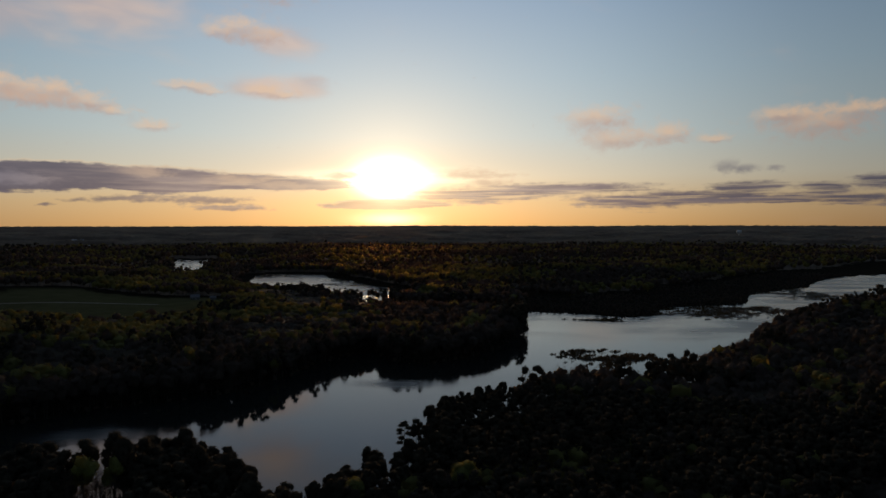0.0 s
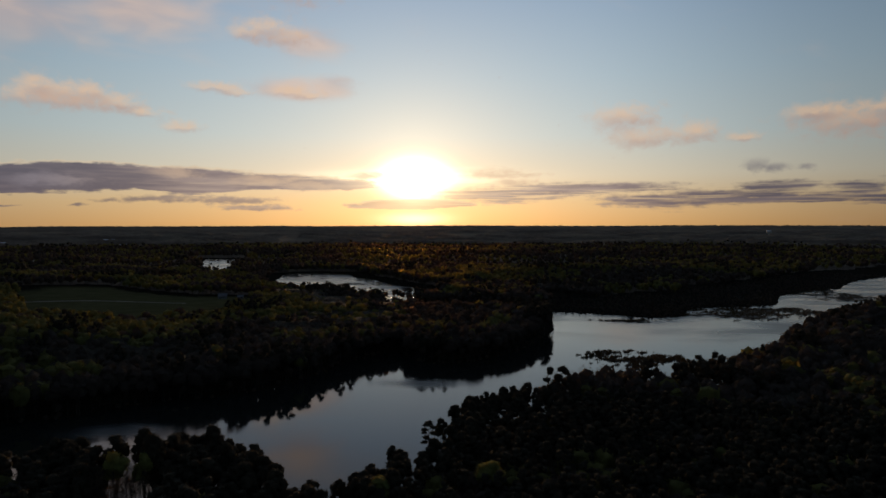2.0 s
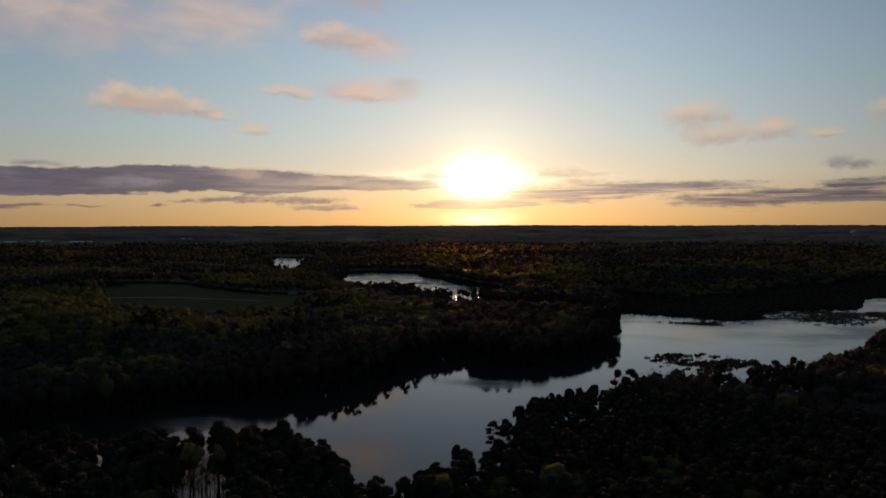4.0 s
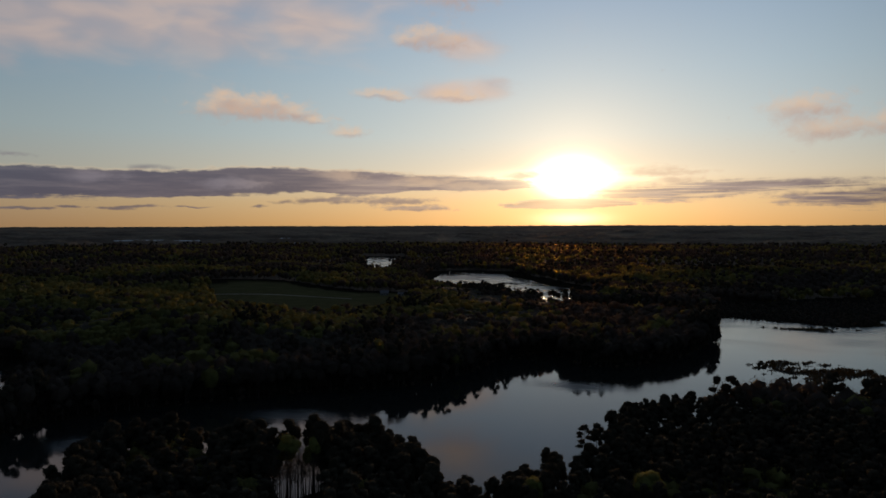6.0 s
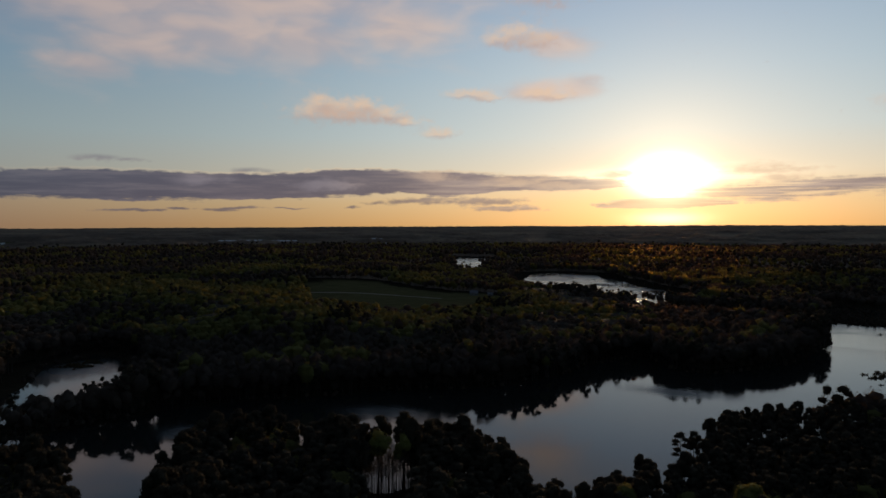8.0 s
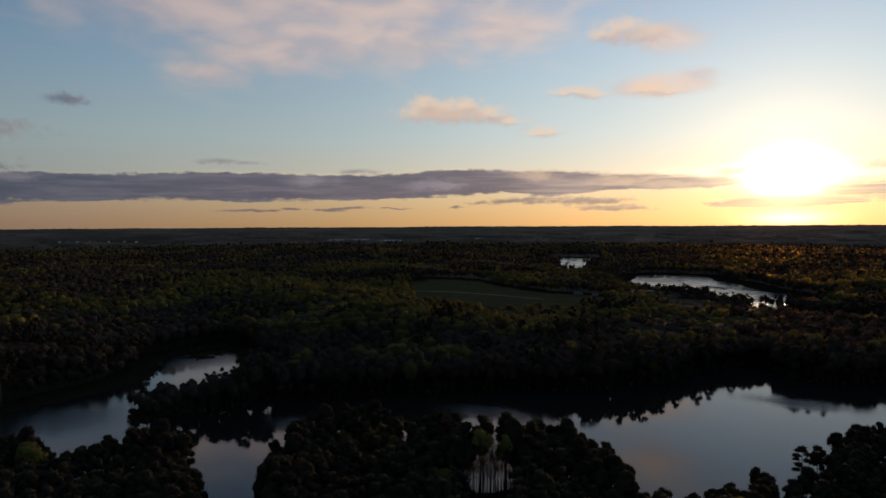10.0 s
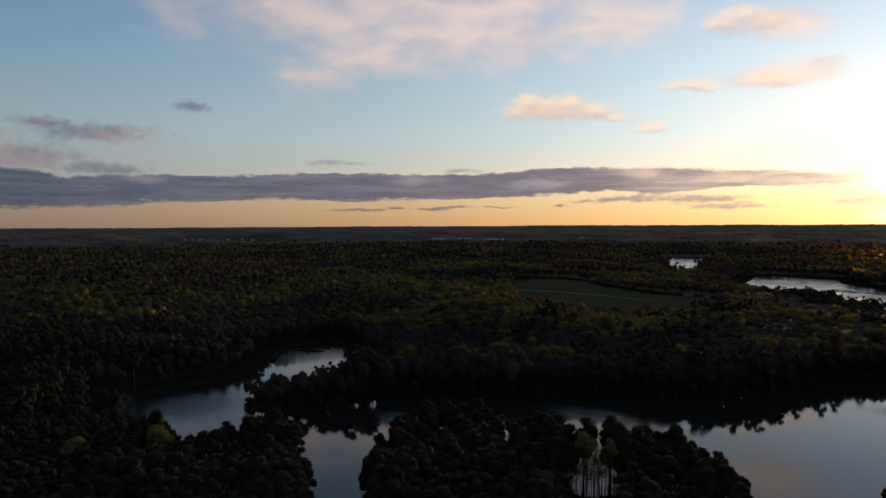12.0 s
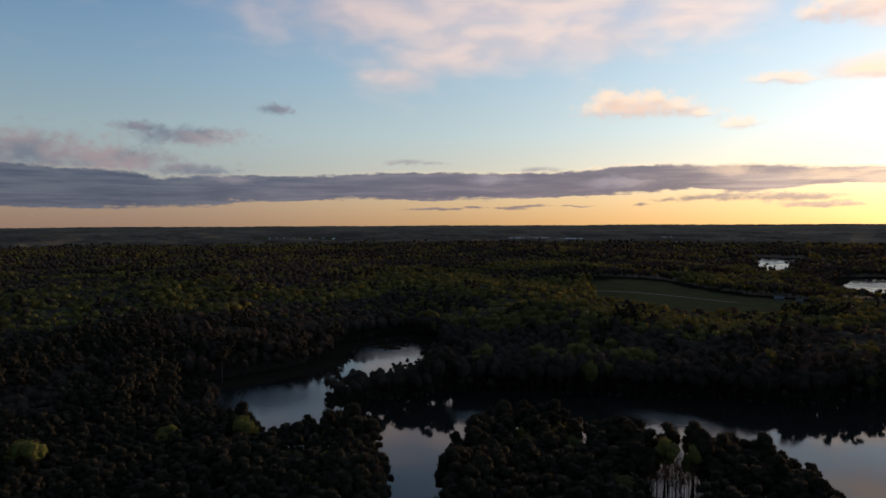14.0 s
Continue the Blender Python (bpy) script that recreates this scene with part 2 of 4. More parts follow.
def foliage(name, dark, mid, light, thin=0.35, glow_gloss=0.0, patchy=0.7, warm=1.04, tree=False, scale=0.014):
    """Leaves that differ from crown to crown and from spray to spray, and let some light through."""
    dark, mid, light = [tuple(a * b for a, b in zip(c, (warm, 1.0, 0.94))) for c in (dark, mid, light)]

    def make(n):
        at = place(n)
        stand = n.noise(at, scale, 3.0)
        crown = n.noise(at, 0.11, 2.0)
        spray = n.add("ShaderNodeNewGeometry").outputs["Random Per Island"]
        k = n.math("ADD", n.math("MULTIPLY_ADD", stand, patchy, 0.35 - patchy / 2), n.math("ADD", n.math("MULTIPLY", crown, 0.6), n.math("MULTIPLY_ADD", spray, 0.12, 0.09)))
        colour = n.ramp(n.step(k, 0.45, 1.15, smooth=False), [(0.0, (*dark, 1)), (0.5, (*mid, 1)), (1.0, (*light, 1))])
        relief = n.math("ADD", n.noise(at, 0.9, 4.0, 0.65), n.math("MULTIPLY", n.noise(at, 0.3, 2.0), 1.5))
        p = surface(n, colour, 0.9, 0.04, bump=relief, depth=0.75 if tree else 0.9)
        if tree:                                   # sprays are lit as the rounded crown that they belong to
            turn = n.add("ShaderNodeVectorTransform", vector_type="NORMAL", convert_from="OBJECT", convert_to="WORLD")
            n.put(turn.inputs[0], n.add("ShaderNodeAttribute", attribute_name="outward").outputs["Vector"])
            n.put(p.inputs["Normal"].links[0].from_node.inputs["Normal"], turn.outputs[0])
        t = n.add("ShaderNodeBsdfTranslucent")     # thin leaves let the low light through
        n.put(t.inputs[0], n.mix(1.0, colour, (2.3, 1.7, 0.9, 1), "MULTIPLY"))
        if tree:
            n.put(t.inputs["Normal"], turn.outputs[0])
        onward = n.add("ShaderNodeBsdfRefraction")     # and throw part of it straight on
        onward.inputs["IOR"].default_value, onward.inputs["Roughness"].default_value = 1.05, 0.9
        n.put(onward.inputs[0], n.mix(1.0, colour, (2.6, 1.7, 0.8, 1), "MULTIPLY"))
        both = n.add("ShaderNodeMixShader")
        both.inputs[0].default_value = 0.5
        n.put(both.inputs[1], t.outputs[0])
        n.put(both.inputs[2], onward.outputs[0])
        t = both
        m = n.add("ShaderNodeMixShader")
        m.inputs[0].default_value = thin
        n.put(m.inputs[1], p.outputs[0])
        n.put(m.inputs[2], t.outputs[0])
        if not glow_gloss:
            return m.outputs[0]
        g = n.add("ShaderNodeBsdfGlossy")     # leaf gloss with the low sun's orange glow put into its colour
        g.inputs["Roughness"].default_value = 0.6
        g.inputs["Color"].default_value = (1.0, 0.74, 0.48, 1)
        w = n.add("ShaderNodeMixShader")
        w.inputs[0].default_value = glow_gloss
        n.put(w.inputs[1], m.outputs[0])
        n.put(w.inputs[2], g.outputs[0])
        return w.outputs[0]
    return material(name, make)


PINE = foliage("pine_needles", (0.03, 0.027, 0.021), (0.044, 0.04, 0.03), (0.06, 0.055, 0.04), 0.12, tree=True)
LEAFY = foliage("spring_leaves", (0.085, 0.082, 0.04), (0.15, 0.15, 0.056), (0.25, 0.25, 0.085), 0.42, warm=1.0, tree=True)
FRESH = foliage("fresh_leaves", (0.12, 0.13, 0.045), (0.185, 0.195, 0.066), (0.26, 0.265, 0.095), 0.42, warm=1.0, tree=True)
TWIGS = foliage("bare_twigs", (0.06, 0.05, 0.045), (0.079, 0.066, 0.059), (0.104, 0.087, 0.075), 0.36, warm=1.02, tree=True)
BARK = material("bark", lambda n: surface(n, n.ramp(n.noise(n.vec("MULTIPLY", place(n), (1, 1, 0.2)), 3.0, 5.0), [
    (0.3, (0.03, 0.024, 0.02, 1)), (0.7, (0.10, 0.075, 0.06, 1))]), 0.9, bump=n.noise(place(n), 9.0, 4.0), depth=0.04).outputs[0])
UNDER = foliage("undergrowth", (0.032, 0.028, 0.023), (0.05, 0.044, 0.035), (0.074, 0.066, 0.048), 0.15)
# far leaves greyed and lightened: distance haze is put into their colour
FAR_WOOD = foliage("hazed_distant_canopy", (0.05, 0.048, 0.05), (0.085, 0.082, 0.08), (0.14, 0.133, 0.11), 0.3, 0.06, 2.2, scale=0.0045)


def make_ground(n):
    at = place(n)
    soil = n.ramp(n.noise(at, 0.6, 6.0, 0.6), [(0.3, (0.012, 0.010, 0.008, 1)), (0.7, (0.032, 0.027, 0.018, 1))])
    grass = n.ramp(n.noise(at, 0.05, 6.0, 0.65), [(0.3, (0.066, 0.06, 0.028, 1)), (0.7, (0.1, 0.092, 0.042, 1))])
    field = n.add("ShaderNodeAttribute", attribute_name="meadow").outputs["Fac"]
    return surface(n, n.mix(field, soil, grass), 0.95, 0.0, bump=n.noise(at, 1.5, 6.0, 0.7), depth=0.3).outputs[0]


GROUND = material("forest_floor_and_meadow", make_ground)


RUFFLED = [(-172, 320, 30, 13), (-240, 252, 20, 12), (-30, 420, 26, 12), (-348, 195, 36, 32),
           (-418, 335, 32, 32)]     # where a breath of wind lies: middle, half sizes


def make_water(n):
    at = place(n)
    split = n.add("ShaderNodeSeparateXYZ")
    n.put(split.inputs[0], at)
    patch = n.noise(n.vec("MULTIPLY", at, (0.8, 1.6, 1)), 0.012, 3.0, 0.5, 0.6)
    open_reach = n.step(n.math("MULTIPLY_ADD", split.outputs[0], 0.6, split.outputs[1]), 560.0, 860.0)     # upstream the wind gets at it
    rough = n.math("ADD", n.step(patch, 0.5, 0.66, 0.05, 0.1), n.math("MULTIPLY", open_reach, n.step(patch, 0.35, 0.6, 0.15, 0.25)))
    for cx, cy, rx, ry in RUFFLED:
        q = n.vec("MULTIPLY", n.vec("SUBTRACT", at, (cx, cy, 0)), (1 / rx, 1 / ry, 0))
        breath = n.math("EXPONENT", n.math("MULTIPLY", n.vec("DOT_PRODUCT", q, q, out=1), -1.0))
        rough = n.math("MULTIPLY_ADD", breath, 0.3, rough)
    ripple = n.math("ADD", n.noise(n.vec("MULTIPLY", at, (0.5, 1.0, 1)), 0.35, 3.0), n.math("MULTIPLY", n.noise(at, 2.2, 3.0), 0.25))
    p = surface(n, (0.012, 0.014, 0.013, 1), rough, 0.5, bump=ripple, depth=0.0025)
    p.inputs["IOR"].default_value = 1.333
    return p.outputs[0]


WATER = material("still_creek_water", make_water)
MUD = material("marsh_mud", lambda n: surface(n, n.ramp(n.noise(place(n), 0.5, 5.0), [
    (0.3, (0.02, 0.017, 0.013, 1)), (0.7, (0.055, 0.045, 0.03, 1))]), 0.7, 0.3).outputs[0])
REED = foliage("marsh_reeds", (0.03, 0.025, 0.014), (0.06, 0.047, 0.024), (0.10, 0.078, 0.04), 0.2)
TRACK = material("pale_sand_track", lambda n: surface(n, n.ramp(n.noise(place(n), 0.3, 5.0), [
    (0.3, (0.19, 0.165, 0.13, 1)), (0.7, (0.3, 0.26, 0.2, 1))]), 0.95, 0.1).outputs[0])
PALE_WALL = material("pale_sheet_wall", lambda n: surface(n, n.ramp(n.noise(place(n), 0.2, 4.0), [
    (0.3, (0.5, 0.5, 0.5, 1)), (0.7, (0.72, 0.72, 0.72, 1))]), 0.6).outputs[0])
PALE_ROOF = material("light_metal_roof", lambda n: surface(n, n.ramp(n.noise(place(n), 0.15, 4.0), [
    (0.3, (0.5, 0.51, 0.53, 1)), (0.7, (0.66, 0.67, 0.69, 1))]), 0.6, 0.3).outputs[0])
DARK_ROOF = material("grey_shingles", lambda n: surface(n, n.ramp(n.noise(place(n), 1.2, 4.0), [
    (0.3, (0.09, 0.09, 0.1, 1)), (0.7, (0.17, 0.17, 0.18, 1))]), 0.8).outputs[0])
GREY_WALL = material("weathered_boards", lambda n: surface(n, n.ramp(n.noise(place(n), 0.5, 4.0), [
    (0.3, (0.16, 0.155, 0.15, 1)), (0.7, (0.25, 0.24, 0.23, 1))]), 0.8).outputs[0])
GLASS = material("dark_window_glass", lambda n: surface(n, (0.02, 0.025, 0.03, 1), 0.08, 0.6).outputs[0])

# ---- the plan: shores of the creek and its ponds, in metres from the point under the camera ----
WEST_SHORE = [(-95, 50), (-157, 124), (-190, 149), (-221, 172), (-235, 174), (-244, 169), (-243, 156), (-248, 148), (-254, 141),
              (-288, 146), (-312, 141), (-350, 158), (-386, 172), (-384, 198), (-384, 222), (-387, 249), (-393, 274), (-408, 293), (-447, 331),
              (-441, 356), (-450, 377), (-425, 375), (-380, 338), (-322, 292), (-318, 268), (-326, 246), (-337, 228), (-324, 210),
              (-309, 209), (-297, 225), (-290, 245)]
FAR_SHORE = [(-278, 279), (-259, 298), (-236, 322), (-209, 337), (-186, 360), (-160, 375), (-137, 388), (-116, 403), (-109, 418),
             (-96, 459), (-89, 475), (-70, 510), (-54, 523), (-34, 482), (-10, 478), (6, 486), (28, 509), (54, 559), (72, 610),
             (82, 630), (86, 675), (60, 712), (10, 745), (-60, 785), (-97, 800), (-97, 860), (-60, 835), (20, 790), (80, 768)]
EAST_SHORE = [(126, 756), (162, 738), (196, 716), (226, 728), (262, 800), (330, 818), (375, 835), (425, 940), (498, 1001),
              (563, 1044), (648, 1166), (755, 1264), (852, 1303), (1150, 1560), (1260, 1420), (800, 1050)]
NEAR_SHORE = [(550, 840), (417, 728), (366, 678), (321, 635), (266, 562), (224, 491), (198, 468), (163, 427), (142, 418),
              (126, 401), (113, 377), (89, 385), (69, 382), (50, 360), (25, 345), (4, 327), (-6, 307), (-9, 284), (-15, 268),
              (-18, 251), (-28, 248), (-38, 233), (-40, 212), (-48, 215), (-64, 227), (-77, 239), (-96, 251), (-110, 252), (-109, 234), (-112, 222),
              (-123, 217), (-132, 232), (-139, 243), (-158, 238), (-183, 237), (-195, 221), (-198, 206), (-180, 175), (-161, 152), (-150, 138), (-75, 45)]
CREEK = WEST_SHORE + FAR_SHORE + EAST_SHORE + NEAR_SHORE
POND = [(-358, 1304), (-319, 1347), (-232, 1330), (-215, 1260), (-162, 1184), (-123, 1096), (-72, 1029), (-41, 1011), (-43, 915),
        (-74, 878), (-114, 864), (-138, 868), (-165, 928), (-196, 948), (-245, 970), (-322, 1100)]
FAR_POND = [(-701, 1773), (-737, 1884), (-649, 1881), (-596, 1744), (-500, 1362), (-556, 1400)]
MEADOW = [(-590, 862), (-520, 936), (-400, 872), (-350, 862), (-335, 885), (-285, 880), (-262, 800), (-245, 645), (-320, 602), (-425, 640)]
CLEARINGS = [(-1960, 2440, 190, 70), (-1830, 2560, 60, 50), (-1490, 2780, 120, 65), (-1560, 2870, 70, 50), (-1450, 2420, 40, 40),
             (-1290, 2480, 36, 40), (170, 1480, 150, 90),
             (-2877, 1596, 190, 150), (-2780, 1797, 190, 150)]

# hills: middle, half length along and across, turn, height
HILLS = [(-440, 522, 210, 60, -29, 18), (-780, 250, 130, 190, 20, 15), (-640, 900, 260, 90, -10, 11), (-415, 95, 60, 110, 25, 6),
         (-1050, 560, 260, 120, -40, 12), (-900, 1350, 380, 130, -20, 12), (560, 420, 200, 160, 40, 7), (150, 1150, 300, 110, 10, 9)]


def lattice(ix, iy, seed):
    h = np.sin(ix * 127.1 + iy * 311.7 + seed * 74.7) * 43758.5453
    return h - np.floor(h)


def vnoise(x, y, size, seed=0):
    """Smooth random values 0 to 1."""
    x, y = x / size, y / size
    ix, iy = np.floor(x), np.floor(y)
    fx, fy = x - ix, y - iy
    fx, fy = fx * fx * (3 - 2 * fx), fy * fy * (3 - 2 * fy)
    a = lattice(ix, iy, seed) * (1 - fx) + lattice(ix + 1, iy, seed) * fx
    b = lattice(ix, iy + 1, seed) * (1 - fx) + lattice(ix + 1, iy + 1, seed) * fx
    return a * (1 - fy) + b * fy


def domes(x, y, size, seed=0):
    """Rounded bumps like tree crowns seen from above, 0 to 1."""
    x, y = x / size, y / size
    ix, iy = np.floor(x), np.floor(y)
    best = np.zeros_like(x)
    for dx in (-1, 0, 1):
        for dy in (-1, 0, 1):
            cx, cy = ix + dx, iy + dy
            px = cx + 0.15 + 0.7 * lattice(cx, cy, seed)
            py = cy + 0.15 + 0.7 * lattice(cx, cy, seed + 5)
            tall = 0.55 + 0.45 * lattice(cx, cy, seed + 9)
            d2 = (x - px) ** 2 + (y - py) ** 2
            best = np.maximum(best, tall * np.sqrt(np.maximum(0, 1 - d2 / 0.6)))
    return best


def inside_distance(x, y, ring):
    """Metres to the ring's edge, minus inside."""
    x, y = np.ravel(x), np.ravel(y)
    best = np.full(x.shape, 1e12)
    odd = np.zeros(x.shape, bool)
    for (ax, ay), (bx, by) in zip(ring, ring[1:] + ring[:1]):
        ex, ey = bx - ax, by - ay
        t = np.clip(((x - ax) * ex + (y - ay) * ey) / (ex * ex + ey * ey), 0, 1)
        best = np.minimum(best, (x - ax - t * ex) ** 2 + (y - ay - t * ey) ** 2)
        crosses = (ay > y) != (by > y)
        if ey != 0:
            odd ^= crosses & (x < ax + (y - ay) * ex / ey)
    d = np.sqrt(best)
    return np.where(odd, -d, d)


def shore(x, y):
    """Metres from the nearest water, minus in it, along ragged banks."""
    x, y = np.ravel(x), np.ravel(y)
    d = np.minimum(np.minimum(inside_distance(x, y, CREEK), inside_distance(x, y, POND)), inside_distance(x, y, FAR_POND))
    return d + (vnoise(x, y, 14, 3) - 0.5) * 5 + (vnoise(x, y, 5, 4) - 0.5) * 2


def woods_edge(x, y, d):
    """Metres from the water's edge inland of open marsh: the far bank upstream is treeless for some way."""
    back = np.where((x > 95) & (y > x + 400) & (y > 640), 100 + 30 * vnoise(x, y, 40, 9), 0)
    back = np.where((x < -365) & (x > -520) & (y > 300) & (y < 430), 14, back)
    back = np.where((x > -430) & (x < 20) & (y > 1000) & (y < 1450), 12, back)
    back = np.where((x > -260) & (x < 10) & (y > 720) & (y <= 1000), 3, back)
    back = np.where((x > -600) & (x < -440) & (y > 1180) & (y < 1400), 10, back)
    back = np.where((x < -338) & (x > -470) & (y > 140) & (y <= 300), 15, back)
    return d - np.where((x > -800) & (x < -560) & (y > 1720) & (y < 1960), 14, back)


def in_meadow(x, y):
    x, y = np.ravel(x), np.ravel(y)
    d = inside_distance(x, y, MEADOW) + (vnoise(x, y, 25, 8) - 0.5) * 14
    for cx, cy, rx, ry in CLEARINGS:
        r = np.hypot(cx, cy)
        ux, uy = cx / r, cy / r
        u, v = (x - cx) * uy - (y - cy) * ux, (x - cx) * ux + (y - cy) * uy
        d = np.minimum(d, (np.hypot(u / rx, v / ry) - 1) * min(rx, ry))
    return d


def smooth(v):
    v = np.clip(v, 0, 1)
    return v * v * (3 - 2 * v)


def land(x, y, d=None):
    """Height of the ground."""
    x, y = np.ravel(x), np.ravel(y)
    d = shore(x, y) if d is None else d
    r = np.hypot(x, y)
    rolling = vnoise(x, y, 260, 11) * 5 + vnoise(x, y, 90, 12) * 1.6 + vnoise(x, y, 520, 13) * 9 * smooth((r - 950) / 400) * (1 - smooth((r - 2700) / 900))
    for hx, hy, along, across, turn, h in HILLS:
        c, s_ = math.cos(math.radians(turn)), math.sin(math.radians(turn))
        u, v = (x - hx) * c + (y - hy) * s_, (y - hy) * c - (x - hx) * s_
        rolling = rolling + h * np.exp(-0.5 * ((u / along) ** 2 + (v / across) ** 2))
    rolling = rolling * smooth((d - 10) / np.where(r > 620, 330, 120))
    rise = 62 * smooth((r - 2400) / 2400)
    return np.where(d < 0, -1.6 * smooth(-d / 6) - 0.05, 0.9 * smooth(d / 5)) + rolling + rise


def mesh_of(name, verts, faces, mats, index=None, shade=False):
    """A mesh from arrays; all faces have as many corners as faces has columns."""
    me = bpy.data.meshes.new(name)
    verts, faces = np.asarray(verts, np.float32).reshape(-1, 3), np.asarray(faces, np.int32)
    me.vertices.add(len(verts))
    me.vertices.foreach_set("co", verts.ravel())
    me.loops.add(faces.size)
    me.loops.foreach_set("vertex_index", faces.ravel())
    me.polygons.add(len(faces))
    me.polygons.foreach_set("loop_start", np.arange(0, faces.size, faces.shape[1], dtype=np.int32))
    if index is not None:
        me.polygons.foreach_set("material_index", np.asarray(index, np.int32))
    for m in mats:
        me.materials.append(m)
    me.update(calc_edges=True)
    if shade:
        me.polygons.foreach_set("use_smooth", np.ones(len(faces), bool))
    return me


def halves(quads):
    """Four-cornered faces as triangles."""
    q = np.asarray(quads)
    return np.concatenate([q[:, [0, 1, 2]], q[:, [0, 2, 3]]])


def polar_sheet(angles, radii):
    a, r = np.meshgrid(np.radians(angles), radii)
    x, y = (-np.sin(a) * r).ravel(), (np.cos(a) * r).ravel()
    nr, na = a.shape
    i, j = np.meshgrid(np.arange(nr - 1), np.arange(na - 1), indexing="ij")
    k = (i * na + j).ravel()
    return x, y, np.stack([k, k + na, k + na + 1, k + 1], 1)


VIEW = (-38.0, 86.0)     # degrees left of +Y between which the woods are built tree by tree
FINE = np.arange(VIEW[0], VIEW[1] + 0.01, 0.31)
ROUND = np.concatenate([FINE, np.arange(VIEW[1] + 2, VIEW[0] + 359, 3.0), [VIEW[0] + 360]])

# ---- ground and water ----
gx, gy, gq = polar_sheet(ROUND, np.concatenate([[0.5, 40], np.geomspace(80, 1000, 150), np.geomspace(1015, 4880, 50)]))
gd = shore(gx, gy)
ground = new("ground", mesh_of("ground", np.stack([gx, gy, land(gx, gy, gd)], 1), gq, [GROUND], shade=True))
attr = ground.data.attributes.new("meadow", "FLOAT", "POINT")
attr.data.foreach_set("value", smooth(0.5 - in_meadow(gx, gy) / 6).astype(np.float32))
tagged(ground, "wooded lowland with dark soil and a mown meadow", "ground", kind="structure")


def water_sheet(name, x0, y0, x1, y1, label):
    xs, ys = np.linspace(x0, x1, 9), np.linspace(y0, y1, 9)
    X, Y = np.meshgrid(xs, ys)
    i, j = np.meshgrid(np.arange(8), np.arange(8), indexing="ij")
    k = (i * 9 + j).ravel()
    me = mesh_of(name, np.stack([X.ravel(), Y.ravel(), 0 * X.ravel()], 1), np.stack([k, k + 1, k + 10, k + 9], 1), [WATER], shade=True)
    return tagged(new(name, me), label, "water", kind="structure")


water_sheet("water_creek", -470, 30, 1270, 900, "still blue-grey creek water mirroring the evening sky")
water_sheet("water_upper_creek", 380, 900.0, 1270, 1570, "pale still water of the upper creek")
water_sheet("water_pond", -370, 901, -20, 1355, "bright still pond between wooded banks")
water_sheet("water_far_pond", -745, 1370, -495, 1890, "small bright pond far off among trees")

# ---- trees ----


def sprays(rng, centres, out, long, wide):
    """Small uneven three-cornered leaf sprays round given points, turned roughly outwards."""
    n = len(centres)
    nrm = out + rng.normal(0, 0.22, (n, 3))
    nrm /= np.linalg.norm(nrm, axis=1, keepdims=True) + 1e-9
    t = np.cross(nrm, rng.normal(0, 1, (n, 3)))
    t /= np.linalg.norm(t, axis=1, keepdims=True) + 1e-9
    b = np.cross(nrm, t)
    s = rng.uniform(0.65, 1.4, (n, 1))
    j = rng.uniform(0.7, 1.25, (3, n, 1))
    v = np.stack([centres + t * s * long * j[0], centres + (b * wide - t * long * 0.55) * s * j[1],
                  centres - (b * wide + t * long * 0.55) * s * j[2]], 1)
    return v.reshape(-1, 3), np.arange(n * 3).reshape(-1, 3)


def cube_ball(k, low):
    """A unit ball of small faces that share their corners, open below low."""
    g = np.tan(np.linspace(-1, 1, k + 1) * 0.785)
    known, faces = {}, []
    for axis in range(3):
        for s in (-1, 1):
            for i in range(k):
                for j in range(k):
                    ring = [(g[i], g[j]), (g[i + 1], g[j]), (g[i + 1], g[j + 1]), (g[i], g[j + 1])]
                    if (s > 0) == (axis == 1):
                        ring = ring[::-1]
                    ring = [np.insert(np.array(c), axis, s) for c in ring]
                    if np.mean([c[2] / np.linalg.norm(c) for c in ring]) > low:
                        faces.append([known.setdefault(tuple(c.round(4)), len(known)) for c in ring])
    v = np.array(list(known))
    return v / np.linalg.norm(v, axis=1, keepdims=True), halves(faces)


BALLS = {k: cube_ball(k, low) for k, low in ((2, -0.6), (3, -0.75), (4, -0.7))}


def lobed(rng, centre, radii, k, lobes, depth):
    """A rounded mass of foliage that bulges into lobes like a cauliflower: verts, triangles and the way each corner faces."""
    base, faces = BALLS[k]
    u = ball(rng, lobes)
    u[:, 2] = np.where(rng.random(lobes) < 0.75, np.abs(u[:, 2]), u[:, 2])
    near = base @ u.T
    swell = np.sqrt(np.maximum(0, 1 - np.arccos(np.clip(near, -1, 1)) ** 2 / (2.3 / np.sqrt(lobes) + 0.2) ** 2)) * rng.uniform(0.55, 1.15, lobes)
    best = swell.argmax(1)
    grow = 1 - depth + depth * 1.25 * swell.max(1) + rng.normal(0, 0.1, len(base))
    v = base * grow[:, None] * radii
    facing = base / radii * np.mean(radii)
    facing /= np.linalg.norm(facing, axis=1, keepdims=True)
    bulge = base - 0.7 * u[best] + rng.normal(0, 0.12, base.shape)
    facing = facing * 0.4 + bulge / np.linalg.norm(bulge, axis=1, keepdims=True) * 0.75
    return v + centre, faces, facing


def ball(rng, n):
    v = rng.normal(0, 1, (n, 3))
    return v / np.linalg.norm(v, axis=1, keepdims=True)


